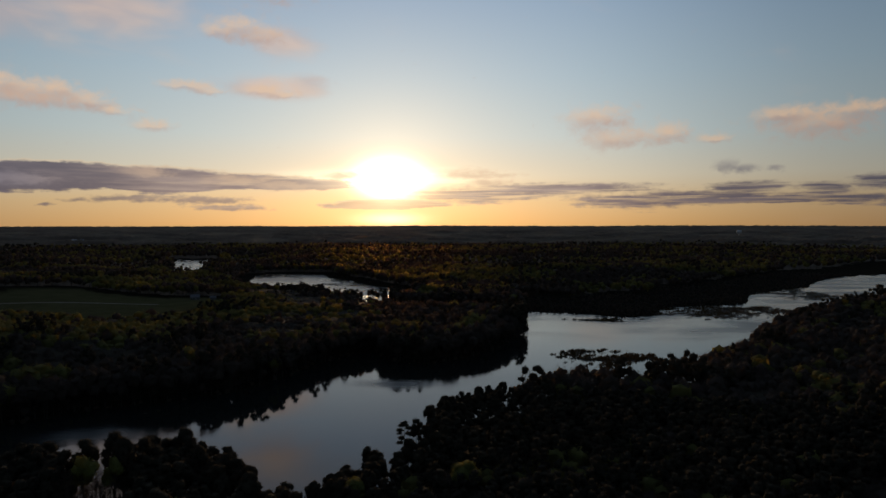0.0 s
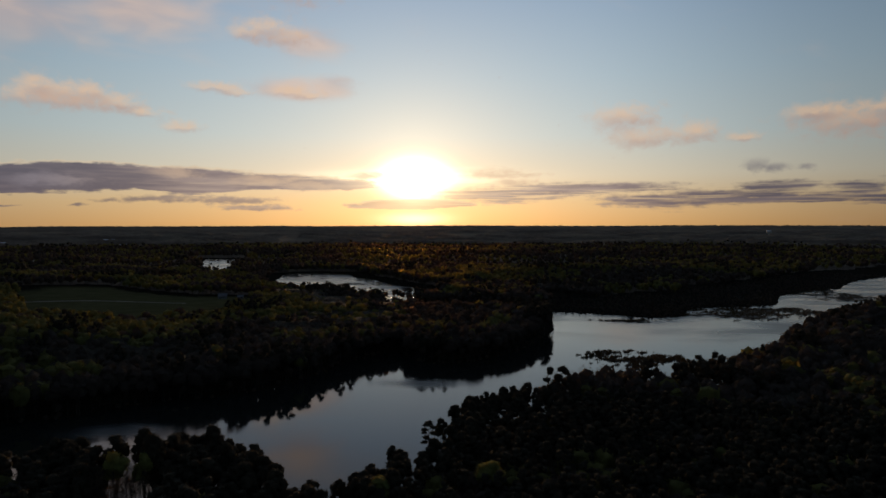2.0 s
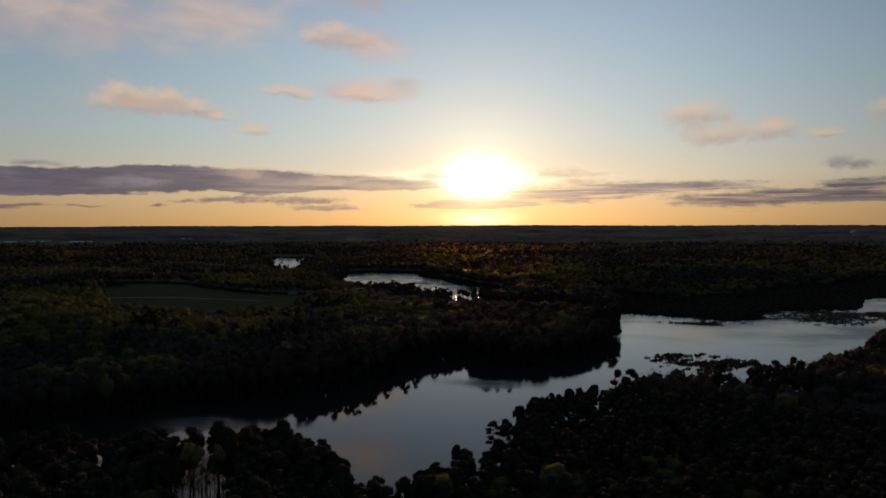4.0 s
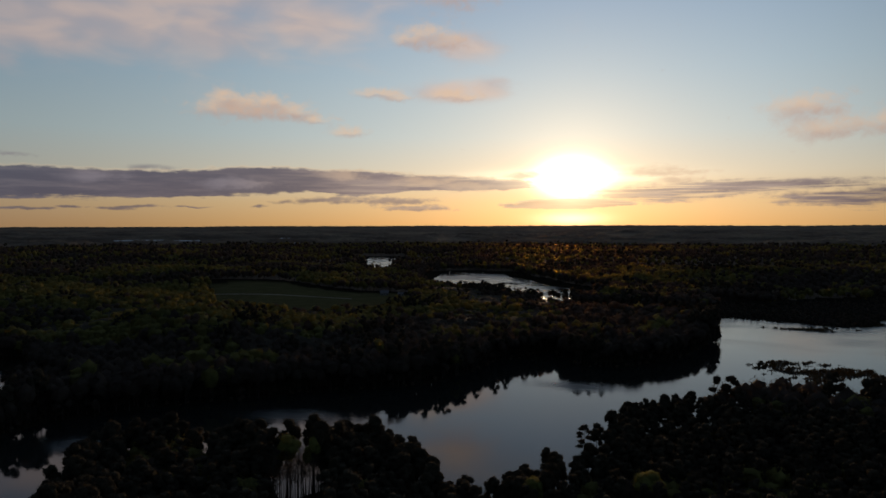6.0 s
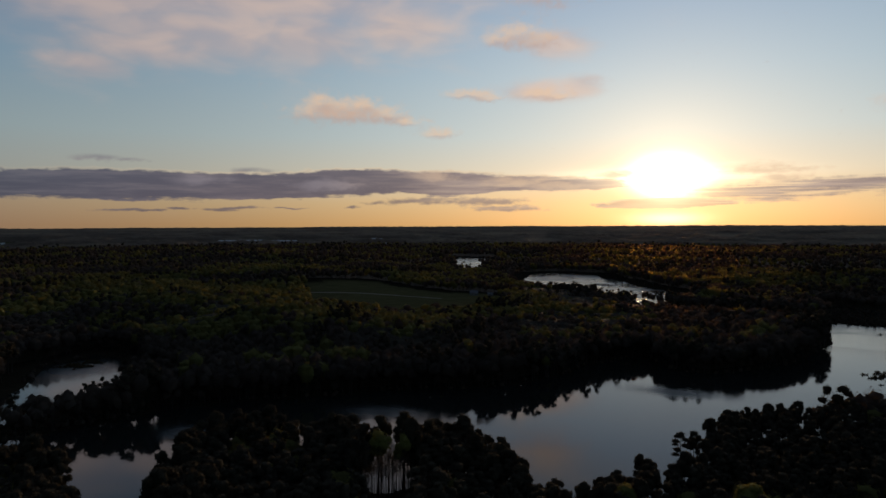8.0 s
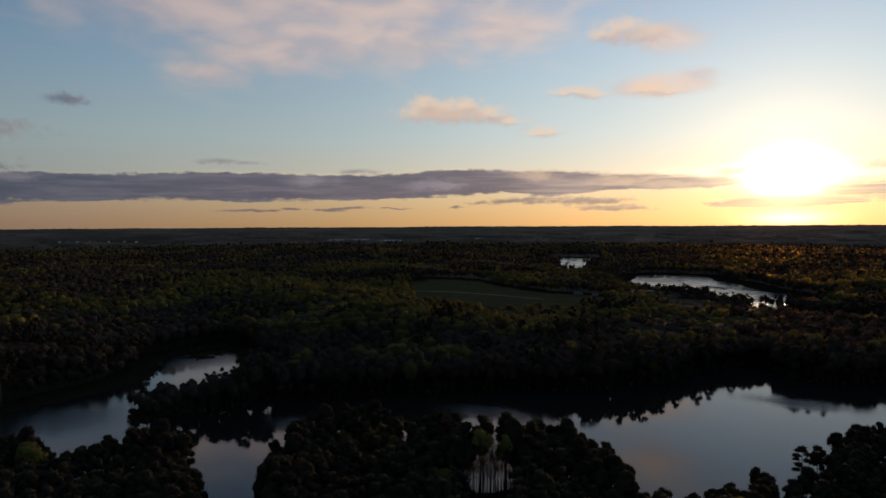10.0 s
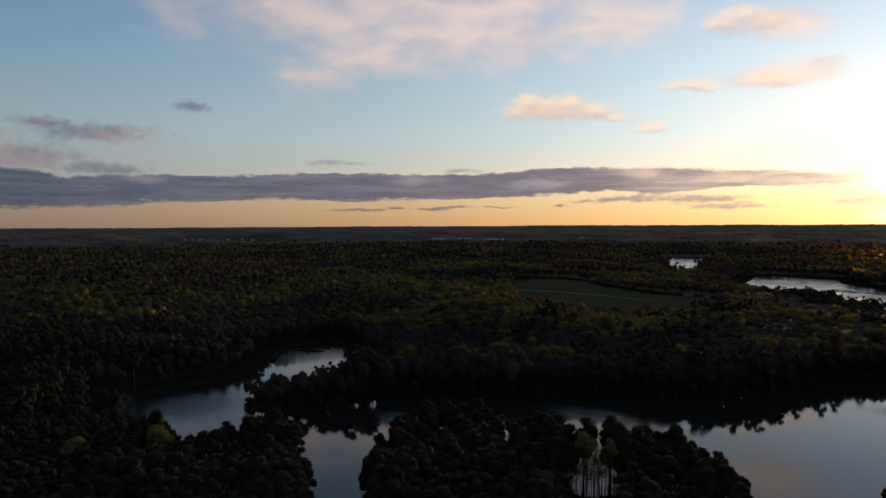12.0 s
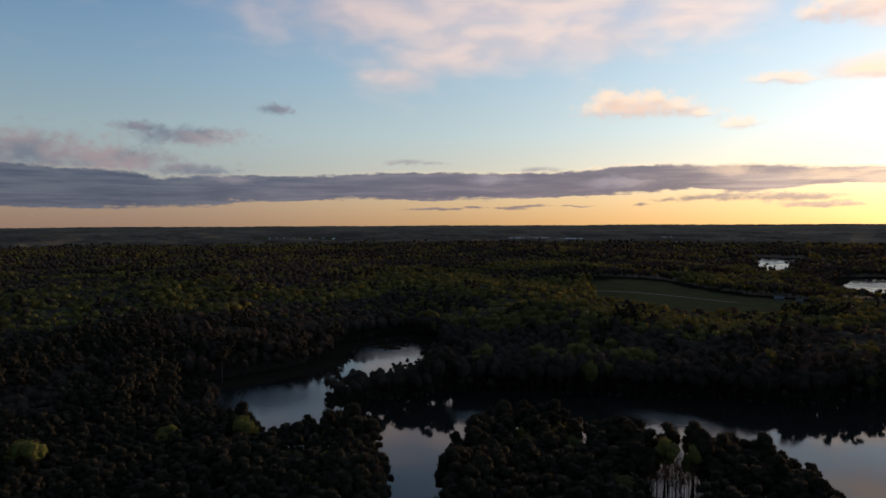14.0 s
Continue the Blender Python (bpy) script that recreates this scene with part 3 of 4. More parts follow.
def limb(points, radii, sides):
    """A tapered, bent round stem through points: verts and quads."""
    ang = np.arange(sides) * 2 * np.pi / sides
    rings = []
    for p, r in zip(points, radii):
        rings.append(np.stack([p[0] + r * np.cos(ang), p[1] + r * np.sin(ang), np.full(sides, p[2])], 1))
    v = np.concatenate(rings)
    q = [(i * sides + k, i * sides + (k + 1) % sides, (i + 1) * sides + (k + 1) % sides, (i + 1) * sides + k)
         for i in range(len(points) - 1) for k in range(sides)]
    return v, np.array(q)


def stems(rng, kind, tall, tips, sides, limbs):
    """Trunk with limbs that reach to some of the leaf clumps."""
    base = 0.016 * tall
    lean = rng.normal(0, 0.25, 2)
    top = 0.93 if kind == "pine" else 0.62
    cuts = (0, 0.35, 0.7, 1) if limbs else (0, 1)
    pts = [(lean[0] * f * f, lean[1] * f * f, tall * top * f - (0.4 if f == 0 else 0)) for f in cuts]
    vs, qs = limb(pts, [base * (1 - 0.85 * f) for f in cuts], sides)
    vs, qs = [vs], [qs]
    count = len(vs[0])
    for tip in tips[:limbs]:
        z0 = max(tall * 0.25, tip[2] - (0.6 if kind == "pine" else 2.6))
        f = min(1, z0 / (tall * top))
        start = np.array([lean[0] * f * f, lean[1] * f * f, min(z0, tall * top)])
        mid = (start + tip) / 2 + np.array([0, 0, 0.2])
        v, q = limb([start, mid, tip], [base * 0.34, base * 0.22, base * 0.08], 3)
        vs.append(v)
        qs.append(q + count)
        count += len(v)
    return np.concatenate(vs), halves(np.concatenate(qs))


def join(pieces):
    """Verts and quads of several pieces as one."""
    at = np.cumsum([0] + [len(v) for v, q in pieces])
    return np.concatenate([v for v, q in pieces]), np.concatenate([q + k for (v, q), k in zip(pieces, at)])


def tree_shape(kind, seed, leaves, size, sides=4, limbs=0, tall=None, clumps=7, slim=1.0, mass=3, spread=1.0):
    """Arrays of one tree: verts and triangles of its crown, verts and triangles of its stems. The crown is lobed masses with a
    fringe of leaf sprays."""
    rng = np.random.default_rng(seed)
    if kind == "pine":
        tall = tall or rng.uniform(17.0, 20.0)
        m = clumps
        f = (np.arange(m) + rng.uniform(0.2, 0.8, m)) / m
        reach = (0.4 + 2.1 * np.sqrt(np.maximum(0, 1 - (f * 1.3 - 0.3) ** 2))) * rng.uniform(0.6, 1.1, m) * slim
        a = rng.uniform(0, 6.28) + np.arange(m) * 2.4 + rng.normal(0, 0.4, m)
        c = np.stack([reach * np.cos(a), reach * np.sin(a), tall * (0.55 + 0.37 * f)], 1)
        c[-1] = (0.1, 0, tall * 0.91)
        wide = rng.uniform(1.2, 1.95, m) * (7 / m) ** 0.4 * slim * spread
        rad = np.stack([wide, wide * rng.uniform(0.85, 1.1, m), wide * rng.uniform(0.75, 1.25, m) * (1.0 if spread >= 1 else 0.45)], 1)
        lobes, depth = 8, 0.42
    else:
        tall = tall or rng.uniform(14, 17.5)
        m = clumps if clumps > 7 else 1
        c, rad = np.array([[0, 0, tall * 0.6]]), np.array([[rng.uniform(3.6, 4.9) * spread, rng.uniform(3.6, 4.9) * spread, tall * 0.345]])
        lobes, depth = 18, 0.42
        if m > 1:
            d = ball(rng, m)
            d[:, 2] = np.abs(d[:, 2]) * 1.3 - 0.45
            c = d * np.array([3.1, 3.1, 0.2 * tall]) * rng.uniform(0.75, 1.0, (m, 1)) + np.array([0, 0, tall * 0.66])
            c[0] = (0, 0, tall * 0.8)
            rad = np.stack([rng.uniform(1.7, 2.5, m)] * 2 + [rng.uniform(1.4, 2.0, m)], 1) * (14 / m) ** 0.33
            lobes = 8
    core = 0.76 if kind == "bare" and leaves > 90 else 0.9
    parts = [lobed(rng, a, b * core, mass, lobes, depth) for a, b in zip(c, rad)] if mass else []
    long, across = (size, size * 0.85) if kind != "bare" else (size * 1.5, size * 0.42)
    pick = rng.choice(len(c), leaves, p=(rad[:, 0] ** 2) / (rad[:, 0] ** 2).sum())
    out = ball(rng, leaves)
    out[:, 2] = np.where(rng.random(leaves) < 0.6, np.abs(out[:, 2]), out[:, 2])
    if kind == "bare" or not mass:
        centres = c[pick] + out * rad[pick] * rng.uniform(0.5 if not mass else 0.72, 1.08, (leaves, 1))
    else:                                          # the fringe stands on the lobes
        shell = np.concatenate([v for v, q, n in parts])
        at = rng.integers(0, len(shell), leaves)
        centres = shell[at] + rng.normal(0, 0.13, (leaves, 3)) * rad[0] + out * 0.25
    middle = np.array([0, 0, c[:, 2].mean() - 1.0])
    facing = centres - middle
    facing = out * 0.6 + facing / (np.linalg.norm(facing, axis=1, keepdims=True) + 1e-9) * 0.55 + np.array([0, 0, 0.2])
    pieces = [sprays(rng, centres, facing, long, across)] if leaves else []
    outward = [np.repeat(facing, 3, axis=0)] if leaves else []
    for v, q, n in parts:
        pieces.append((v, q))
        whole = v - middle
        part_of = 0.75 if kind == "pine" else 0.3
        outward.append(n * 0.85 + whole / np.linalg.norm(whole, axis=1, keepdims=True) * part_of)
    outward = np.concatenate(outward)
    outward = outward / (np.linalg.norm(outward, axis=1, keepdims=True) + 1e-9)
    tips = c[rng.permutation(len(c))] if len(c) > 1 else c + ball(rng, 12) * rad * 0.7
    return (*join(pieces), outward), stems(rng, kind, tall, tips, sides, limbs)


LEAF_MAT = {"pine": PINE, "leafy": LEAFY, "bare": TWIGS}


def set_outward(me, outward):
    """The way that each leaf's part of the crown faces."""
    attr = me.attributes.new("outward", "FLOAT_VECTOR", "POINT")
    attr.data.foreach_set("vector", np.asarray(outward, np.float32).ravel())
    return me


def crown_mesh(kind, crown):
    return set_outward(mesh_of("crown", *crown[:2], [LEAF_MAT[kind]], shade=True), crown[2])


def tree_thing(name, kind, seed, leaves, size, limbs, label, clumps=12, tall=None, slim=1.0, mass=4, spread=1.0):
    """A tree on its own: an empty at its foot with trunk and crown."""
    crown, stem = tree_shape(kind, seed, leaves, size, 6, limbs, tall, clumps, slim, mass, spread)
    top = new(name)
    trunk = new("trunk", mesh_of("trunk", *stem, [BARK], shade=True))
    leaves_ob = new("crown", crown_mesh(kind, crown))
    trunk.parent = leaves_ob.parent = top
    return tagged(top, label, "tree")


def woodland(name, kind, shapes, x, y, z, scale, turn, label):
    """Many trees of one kind joined into one sheet of woodland."""
    vs, qs, ms, ns, count = [], [], [], [], 0
    which = np.arange(len(x)) % len(shapes)
    for w, (crown, stem) in enumerate(shapes):
        at = which == w
        k = int(at.sum())
        if not k:
            continue
        base, quads = join([crown[:2], stem])
        o = np.concatenate([crown[2], np.zeros((len(stem[0]), 3))])
        mat = np.concatenate([np.zeros(len(crown[1]), int), np.ones(len(stem[1]), int)])
        c, s, f = np.cos(turn[at])[:, None], np.sin(turn[at])[:, None], scale[at][:, None]
        v = np.stack([(base[:, 0] * c - base[:, 1] * s) * f + x[at][:, None], (base[:, 0] * s + base[:, 1] * c) * f + y[at][:, None],
                      base[:, 2] * f + z[at][:, None]], 2)
        vs.append(v.reshape(-1, 3))
        qs.append((quads[None] + (np.arange(k) * len(base))[:, None, None] + count).reshape(-1, 3))
        ms.append(np.tile(mat, k))
        ns.append(np.stack([o[:, 0] * c - o[:, 1] * s, o[:, 0] * s + o[:, 1] * c, o[:, 2] + 0 * c], 2).reshape(-1, 3))
        count += k * len(base)
    me = mesh_of(name, np.concatenate(vs), np.concatenate(qs), [LEAF_MAT[kind], BARK], np.concatenate(ms), shade=True)
    set_outward(me, np.concatenate(ns))
    return tagged(new(name, me), label, "woodland", kind="stuff")


def stand(spacing, near, far, seed, margin, bank=False):
    """Feet of trees on an uneven grid between two distances from the camera's foot, clear of water and meadow."""
    rng = np.random.default_rng(seed)
    g = np.arange(-far, far, spacing)
    x, y = np.meshgrid(g, g)
    x, y = x.ravel() + rng.uniform(-0.48, 0.48, x.size) * spacing, y.ravel() + rng.uniform(-0.48, 0.48, y.size) * spacing
    r, a = np.hypot(x, y), np.degrees(np.arctan2(-x, y))
    keep = (r > near) & (r < far) & (a > VIEW[0]) & (a < VIEW[1])
    x, y = x[keep], y[keep]
    d = shore(x, y)
    keep = ((d if bank else woods_edge(x, y, d)) > margin) & (in_meadow(x, y) > 3)
    for gx, gy in ((-113, 210), (-272, 105), (-256, 130), (-272, 55), (-29, 214), (8, 228)):     # room for the green trees below
        keep &= np.hypot(x - gx, y - gy) > 5
    keep &= np.hypot(x + 15.5, y - 266) > 9     # the lone pine's place
    along, across = 0.458 * -x + 0.889 * y, 0.889 * x + 0.458 * y     # a gap with slender trunks, open to the water behind
    keep &= (across > 0.031 * along) | (across < np.where(along < 236, -0.047, -0.031) * along) | (along > 300)
    return x[keep], y[keep], d[keep], rng


def species(x, y, d, rng):
    """0 pine, 1 leafy, 2 bare: pines along the banks and in stands, greening broadleaves on the rise to the west."""
    pines = 0.04 + 0.2 * smooth((vnoise(x, y, 120, 21) - 0.5) / 0.25)
    close = np.hypot(x, y) < 345
    pines = np.maximum(pines, np.where(close, np.where(d < 22, 0.88, 0.74), np.where(d < 22, 0.35, 0)))
    hill = np.exp(-((x + 465) / 230) ** 2 - ((y - 590) / 170) ** 2)
    shady = np.exp(-((x + 440) / 120) ** 2 - ((y - 150) / 140) ** 2)
    pines *= 1 - 0.9 * hill * (d > 26)
    pines = np.maximum(pines, 0.8 * shady)
    green = 0.2 + 0.45 * smooth((vnoise(x, y, 110, 22) - 0.42) / 0.25) + 0.6 * hill - 0.4 * shady
    green = np.where(close, 0.55, np.where(d < 24, 0.12, green))
    u = np.clip(0.45 * rng.random(len(x)) + 0.55 * (vnoise(x, y, 34, 23) * 1.6 - 0.3), 0, 1)
    v = np.clip(0.5 * rng.random(len(x)) + 0.5 * (vnoise(x, y, 28, 24) * 1.6 - 0.3), 0, 1)
    return np.where(u < pines, 0, np.where(v < green, 1, 2))


KINDS = ("pine", "leafy", "bare")
NAMES = {"pine": "pine", "leafy": "broadleaf", "bare": "bare"}
LOOKS = {"pine": "dark evergreen pines with bare straight trunks", "leafy": "broadleaf trees in fresh yellow-green spring leaf",
         "bare": "grey-brown broadleaf trees still almost bare"}


def plant(tag, spacing, near, far, seed, margin, leaves, size, limbs, clumps, skip=None, mass=3, only=None):
    x, y, d, rng = stand(spacing, near, far, seed, margin)
    if only is not None:
        at = only(x, y, d)
        x, y, d = x[at], y[at], d[at]
    z = land(x, y)
    kind = species(x, y, d, rng)
    spread = 0.5 if near < 300 else 1.0
    scale, turn = (0.97 + spread * rng.uniform(-0.15, 0.13, len(x))) * (1.2 if near >= 1500 else 1.0), rng.uniform(0, 6.28, len(x))
    scale *= 1 + spread * (0.26 * vnoise(x, y, 70, 31) - 0.12) + (0.19 + 0.05 * (x < -150)) * (d < 45) * (near >= 300)
    scale *= np.where((x > -430) & (x < 30) & (y > 720) & (y < 862 - 1.3 * x) & (d < 90), np.where(x < -110, 0.75, 0.7), 1.0)
    scale *= np.where((x > -720) & (x < -440) & (y > 1050) & (y < 1760) & (d < 150), 0.74, 1.0)
    scale *= np.where((x < -300) & (x > -430) & (y > 195) & (y < 350) & (d < 30), 0.66, 1.0)
    scale *= np.where((x < -285) & (x > -350) & (y < 168) & (y > 110) & (d < 30), 0.84, 1.0)
    scale *= 0.93 if near < 300 else 1.0
    scale *= np.where(np.hypot((x + 118) / 14, (y - 222) / 24) < 1, 0.97, 1.0)
    scale *= np.where((x < -80) & (x > -242) & (y < 264) & (y > 100) & (np.hypot(x, y) < 345), 1.19, 1.0)
    scale *= np.where((x < -230) & (d < 25) & (np.hypot(x, y) < 345), 0.98, 1.0)
    if only is not None:
        scale *= np.where(rng.random(len(x)) < 0.4, rng.uniform(0.4, 0.75, len(x)), 1.0)
    chosen = np.zeros(len(x), bool) if skip is None else skip(x, y, d)
    for k, name in enumerate(KINDS):
        shapes = [tree_shape(name, seed * 10 + k * 100 + i, leaves, size, 3, limbs, clumps=clumps, mass=mass) for i in range(7)]
        at = (kind == k) & ~chosen
        woodland(f"{NAMES[name]}_woodland_{tag}", name, shapes, x[at], y[at], z[at], scale[at], turn[at], LOOKS[name])
    return x[chosen], y[chosen], z[chosen], kind[chosen], scale[chosen], turn[chosen]


def bank_trees(x, y, d):
    """The 300 trees that stand nearest the water on the near banks."""
    r = np.hypot(x, y)
    rank = np.where((r < 345) & (y < 0.15 * x + 345), d + 0.05 * r, 1e9)
    chosen = np.zeros(len(x), bool)
    chosen[np.argsort(rank)[:300]] = True
    return chosen


def far_side(x, y, d):
    """A strip along the creek's far bank."""
    return (d < 17) & (y > 0.15 * x + 345) & (x < 80) | (d < 17) & (x < -205) & (y > 235) & (x > -330)


def pond_side(x, y, d):
    """A strip on the pond's near bank."""
    return (d < 26) & (x > -345) & (x < 0) & (y > 820) & (y < 985 - 0.1 * x)


picked = plant("near", 5.4, 190, 345, 5, 1.0, 340, 0.34, 2, 7, bank_trees, mass=2)
plant("middle", 6.8, 345, 600, 6, 0.6, 140, 0.4, 0, 6, mass=2)
plant("far_bank", 5.2, 300, 760, 12, 0.6, 240, 0.36, 2, 6, mass=2, only=far_side)
plant("beyond", 8.2, 600, 930, 7, 1.2, 44, 0.6, 0, 4, mass=2)
plant("pond_bank", 5.4, 820, 1130, 13, 0.5, 24, 0.7, 0, 4, mass=2, only=pond_side)
plant("remote", 10.2, 930, 1500, 10, 2.0, 16, 0.95, 0, 1, mass=2)
plant("farthest", 18.0, 1500, 2700, 11, 3.0, 4, 1.5, 0, 1, mass=2)

x, y, d, rng = stand(3.2, 300, 930, 9, 0.2, True)
at = ((d < 4.5) & (rng.random(len(x)) < 0.5) & (y > 0.15 * x + 345)) | ((d < 14) & (x < -285) & (x > -345) & (y > 200) & (y < 300)) | ((woods_edge(x, y, d) < 2) & (d > 3) & (d < 40) & (rng.random(len(x)) < 0.55) & (y > 200 - 0.6 * x))
x, y = x[at], y[at]
for k, name in enumerate(("pine", "bare")):
    pick = rng.random(len(x)) < (0.5 if k == 0 else 0.8)
    shapes = [tree_shape(name, 700 + k * 20 + i, 20, 1.2, 3, 0, clumps=3, mass=2) for i in range(5)]
    woodland(f"{'evergreen' if k == 0 else 'brown'}_bank_shrubs", name, shapes, x[pick], y[pick], land(x[pick], y[pick]) - 2.6, rng.uniform(0.16, 0.42, pick.sum()),
             rng.uniform(0, 6.28, pick.sum()), "low shrubs along the water's edge")

x, y, d, rng = stand(6.2, 600, 1500, 14, 0.5, True)
at = (woods_edge(x, y, d) < 4) & (x > 60) & (d > 7)
x, y = x[at], y[at]
shapes = [tree_shape("bare", 760 + i, 10, 1.2, 3, 0, mass=2) for i in range(5)]
woodland("marsh_shrubs", "bare", shapes, x, y, land(x, y) - 2.0, rng.uniform(0.2, 0.4, len(x)), rng.uniform(0, 6.28, len(x)), "low brown scrub on the marshy far bank")

count = [min(n, int((picked[3] == k).sum())) for k, n in enumerate((6, 3, 3))]
masters = {
    0: [tree_thing("pine_tree", "pine", 900 + i, 2200, 0.26, 11, "tall dark pine with a bare trunk on the creek bank", 11) for i in range(count[0])],
    1: [tree_thing("broadleaf_tree", "leafy", 920 + i, 1600, 0.26, 10, "broadleaf tree in yellow-green spring leaf near the creek", 15) for i in range(count[1])],
    2: [tree_thing("bare_tree", "bare", 940 + i, 1500, 0.24, 14, "grey-brown almost bare tree near the creek", 14, mass=0) for i in range(count[2])],
}
groups = {0: "pines on the creek bank", 1: "green trees on the creek bank", 2: "bare trees on the creek bank"}
used = {k: 0 for k in masters}
for x, y, z, k, s, turn in zip(*picked):
    if math.hypot(x + 15.5, y - 266) < 11:
        continue
    k = int(k)
    i = used[k]
    used[k] += 1
    m = Matrix.LocRotScale((x, y, z), Euler((0, 0, turn)), (s, s, s))
    master = masters[k][i % len(masters[k])]
    if i < len(masters[k]):
        master.matrix_basis = m
        tagged(master, group=groups[k])
    else:
        copy_thing(master, m)

GREEN = [(-272, 105, 1.2, 1.7), (-256, 130, 1.15, 2.9), (-272, 55, 1.2, 4.4), (-29, 214, 1.0, 5.2), (8, 228, 1.0, 0.9)]
fresh = tree_thing("broadleaf_tree", "leafy", 951, 1900, 0.27, 10, "broadleaf tree in bright yellow-green leaf among dark pines", 15)
for leaves in fresh.children:
    if leaves.name.startswith("crown"):
        leaves.data.materials[0] = FRESH
tagged(fresh, group="bright trees among the pines")
for k, (x, y, s, turn) in enumerate(GREEN):
    m = Matrix.LocRotScale((x, y, float(land(np.array([x]), np.array([y]))[0])), Euler((0, 0, turn)), (s, s, s))
    if k == 0:
        fresh.matrix_basis = m
    else:
        copy_thing(fresh, m)

# slender trees in the gap on the near bank, the water bright behind their trunks
tall_green = tree_thing("broadleaf_tree", "leafy", 953, 1900, 0.27, 10, "tall broadleaf tree in fresh green leaf at the inlet", 11, 26.5)
for leaves in tall_green.children:
    leaves.data.materials[0] = FRESH if leaves.name.startswith("crown") else BARK
tall_green.matrix_basis = Matrix.LocRotScale((-113, 210, 0.9), Euler((0, 0, 1.3)), (1.0, 1.0, 1.14))
tagged(tall_green, group="bright trees among the pines")
copy_thing(tall_green, Matrix.LocRotScale((-105.5, 214, 0.7), Euler((0, 0, 2.2)), (0.7, 0.7, 0.95)))
rng = np.random.default_rng(61)
slender = [tree_thing("slender_tree", "bare", 960 + i, 260, 0.26, 7, "slender bare tree with a long thin trunk at the inlet", 9, 21.0 + 1.5 * i, mass=0) for i in range(3)]
for k in range(62):
    a, r = math.radians(25.6 + 4.7 * (k + rng.uniform(0.1, 0.9)) / 62), rng.uniform(228, 250)
    m = Matrix.LocRotScale((-r * math.sin(a), r * math.cos(a), 0.5), Euler((rng.uniform(-0.05, 0.05), rng.uniform(-0.05, 0.05), rng.uniform(0, 6.28))), (0.75, 0.75, rng.uniform(0.75, 1.12)))
    if k < 3:
        slender[k].matrix_basis = m
        tagged(slender[k], group="slender trees at the inlet")
    else:
        copy_thing(slender[k % 3], m)
for x, y, s, turn in ((-110, 224, 1.38, 0.3), (-105, 220, 1.36, 3.0), (-118.5, 222, 1.3, 4.1)):
    copy_thing(masters[0][1], Matrix.LocRotScale((x, y, 0.6), Euler((0, 0, turn)), (1.1, 1.1, s)))

lone = tree_thing("lone_pine", "pine", 977, 1500, 0.34, 12, "lone open-crowned pine leaning over the creek bank", 13, 22.5, 1.25, 3, 0.8)
lone.matrix_basis = pose(-15.5, 266, 0.6, 0, 0, 40)

# the far woods: a closed canopy


def canopy(name, angles, radii, label, low=0.0, surrounding=False):
    x, y, q = polar_sheet(angles, radii)
    d, m = shore(x, y), in_meadow(x, y)
    open_ground = np.minimum(woods_edge(x, y, d) - 28, m - 28)
    h = 7.0 + 6.0 * domes(x, y, 13, 41) + 5.0 * lattice(np.round(x * 3), np.round(y * 3), 46) + 2.0 * vnoise(x, y, 60, 42) + 2.5 * vnoise(x, y, 240, 43)
    h *= 1 - 0.8 * smooth((2700 - np.hypot(x, y)) / 150) * (not surrounding)
    if not surrounding and not low:                 # farther off, rows of taller stands between clearings
        r = np.hypot(x, y)
        rows = smooth((vnoise(x, y, 150, 47) * 0.6 + vnoise(x, y, 55, 48) * 0.4 - 0.42) / 0.16)
        h = np.where(r > 2700, h * (1 + (0.7 * rows - 0.45) * (1 - smooth((r - 3300) / 900))), h)
    if low:
        r = np.hypot(x, y)
        h = (low + 3.0 * smooth((r - 330) / 60) + 2.5 * smooth((d - 25) / 30)) * (0.55 + 0.45 * vnoise(x, y, 16, 44)) + 2.0 * domes(x, y, 4.5, 45)
        open_ground = np.minimum(woods_edge(x, y, d) - 15 + 3 * smooth((r - 330) / 60), m - 14)
    h = np.where(open_ground < 0, -4, h * smooth(0.1 + open_ground / (14 if low else 60)))
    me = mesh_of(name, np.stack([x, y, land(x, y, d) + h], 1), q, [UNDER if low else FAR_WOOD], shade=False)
    return tagged(new(name, me), label, "woodland", kind="stuff")


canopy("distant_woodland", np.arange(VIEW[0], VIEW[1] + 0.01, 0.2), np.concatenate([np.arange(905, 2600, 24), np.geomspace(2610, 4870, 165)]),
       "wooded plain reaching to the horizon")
canopy("undergrowth", np.arange(VIEW[0], VIEW[1] + 0.01, 0.4), np.geomspace(185, 930, 210), "dark undergrowth and saplings beneath the trees", 6.0)
canopy("surrounding_woodland", np.arange(VIEW[1], VIEW[0] + 360.01, 1.5), np.geomspace(180, 4870, 130), "wooded plain round about", 0.0, True)

# ---- marsh in the creek ----


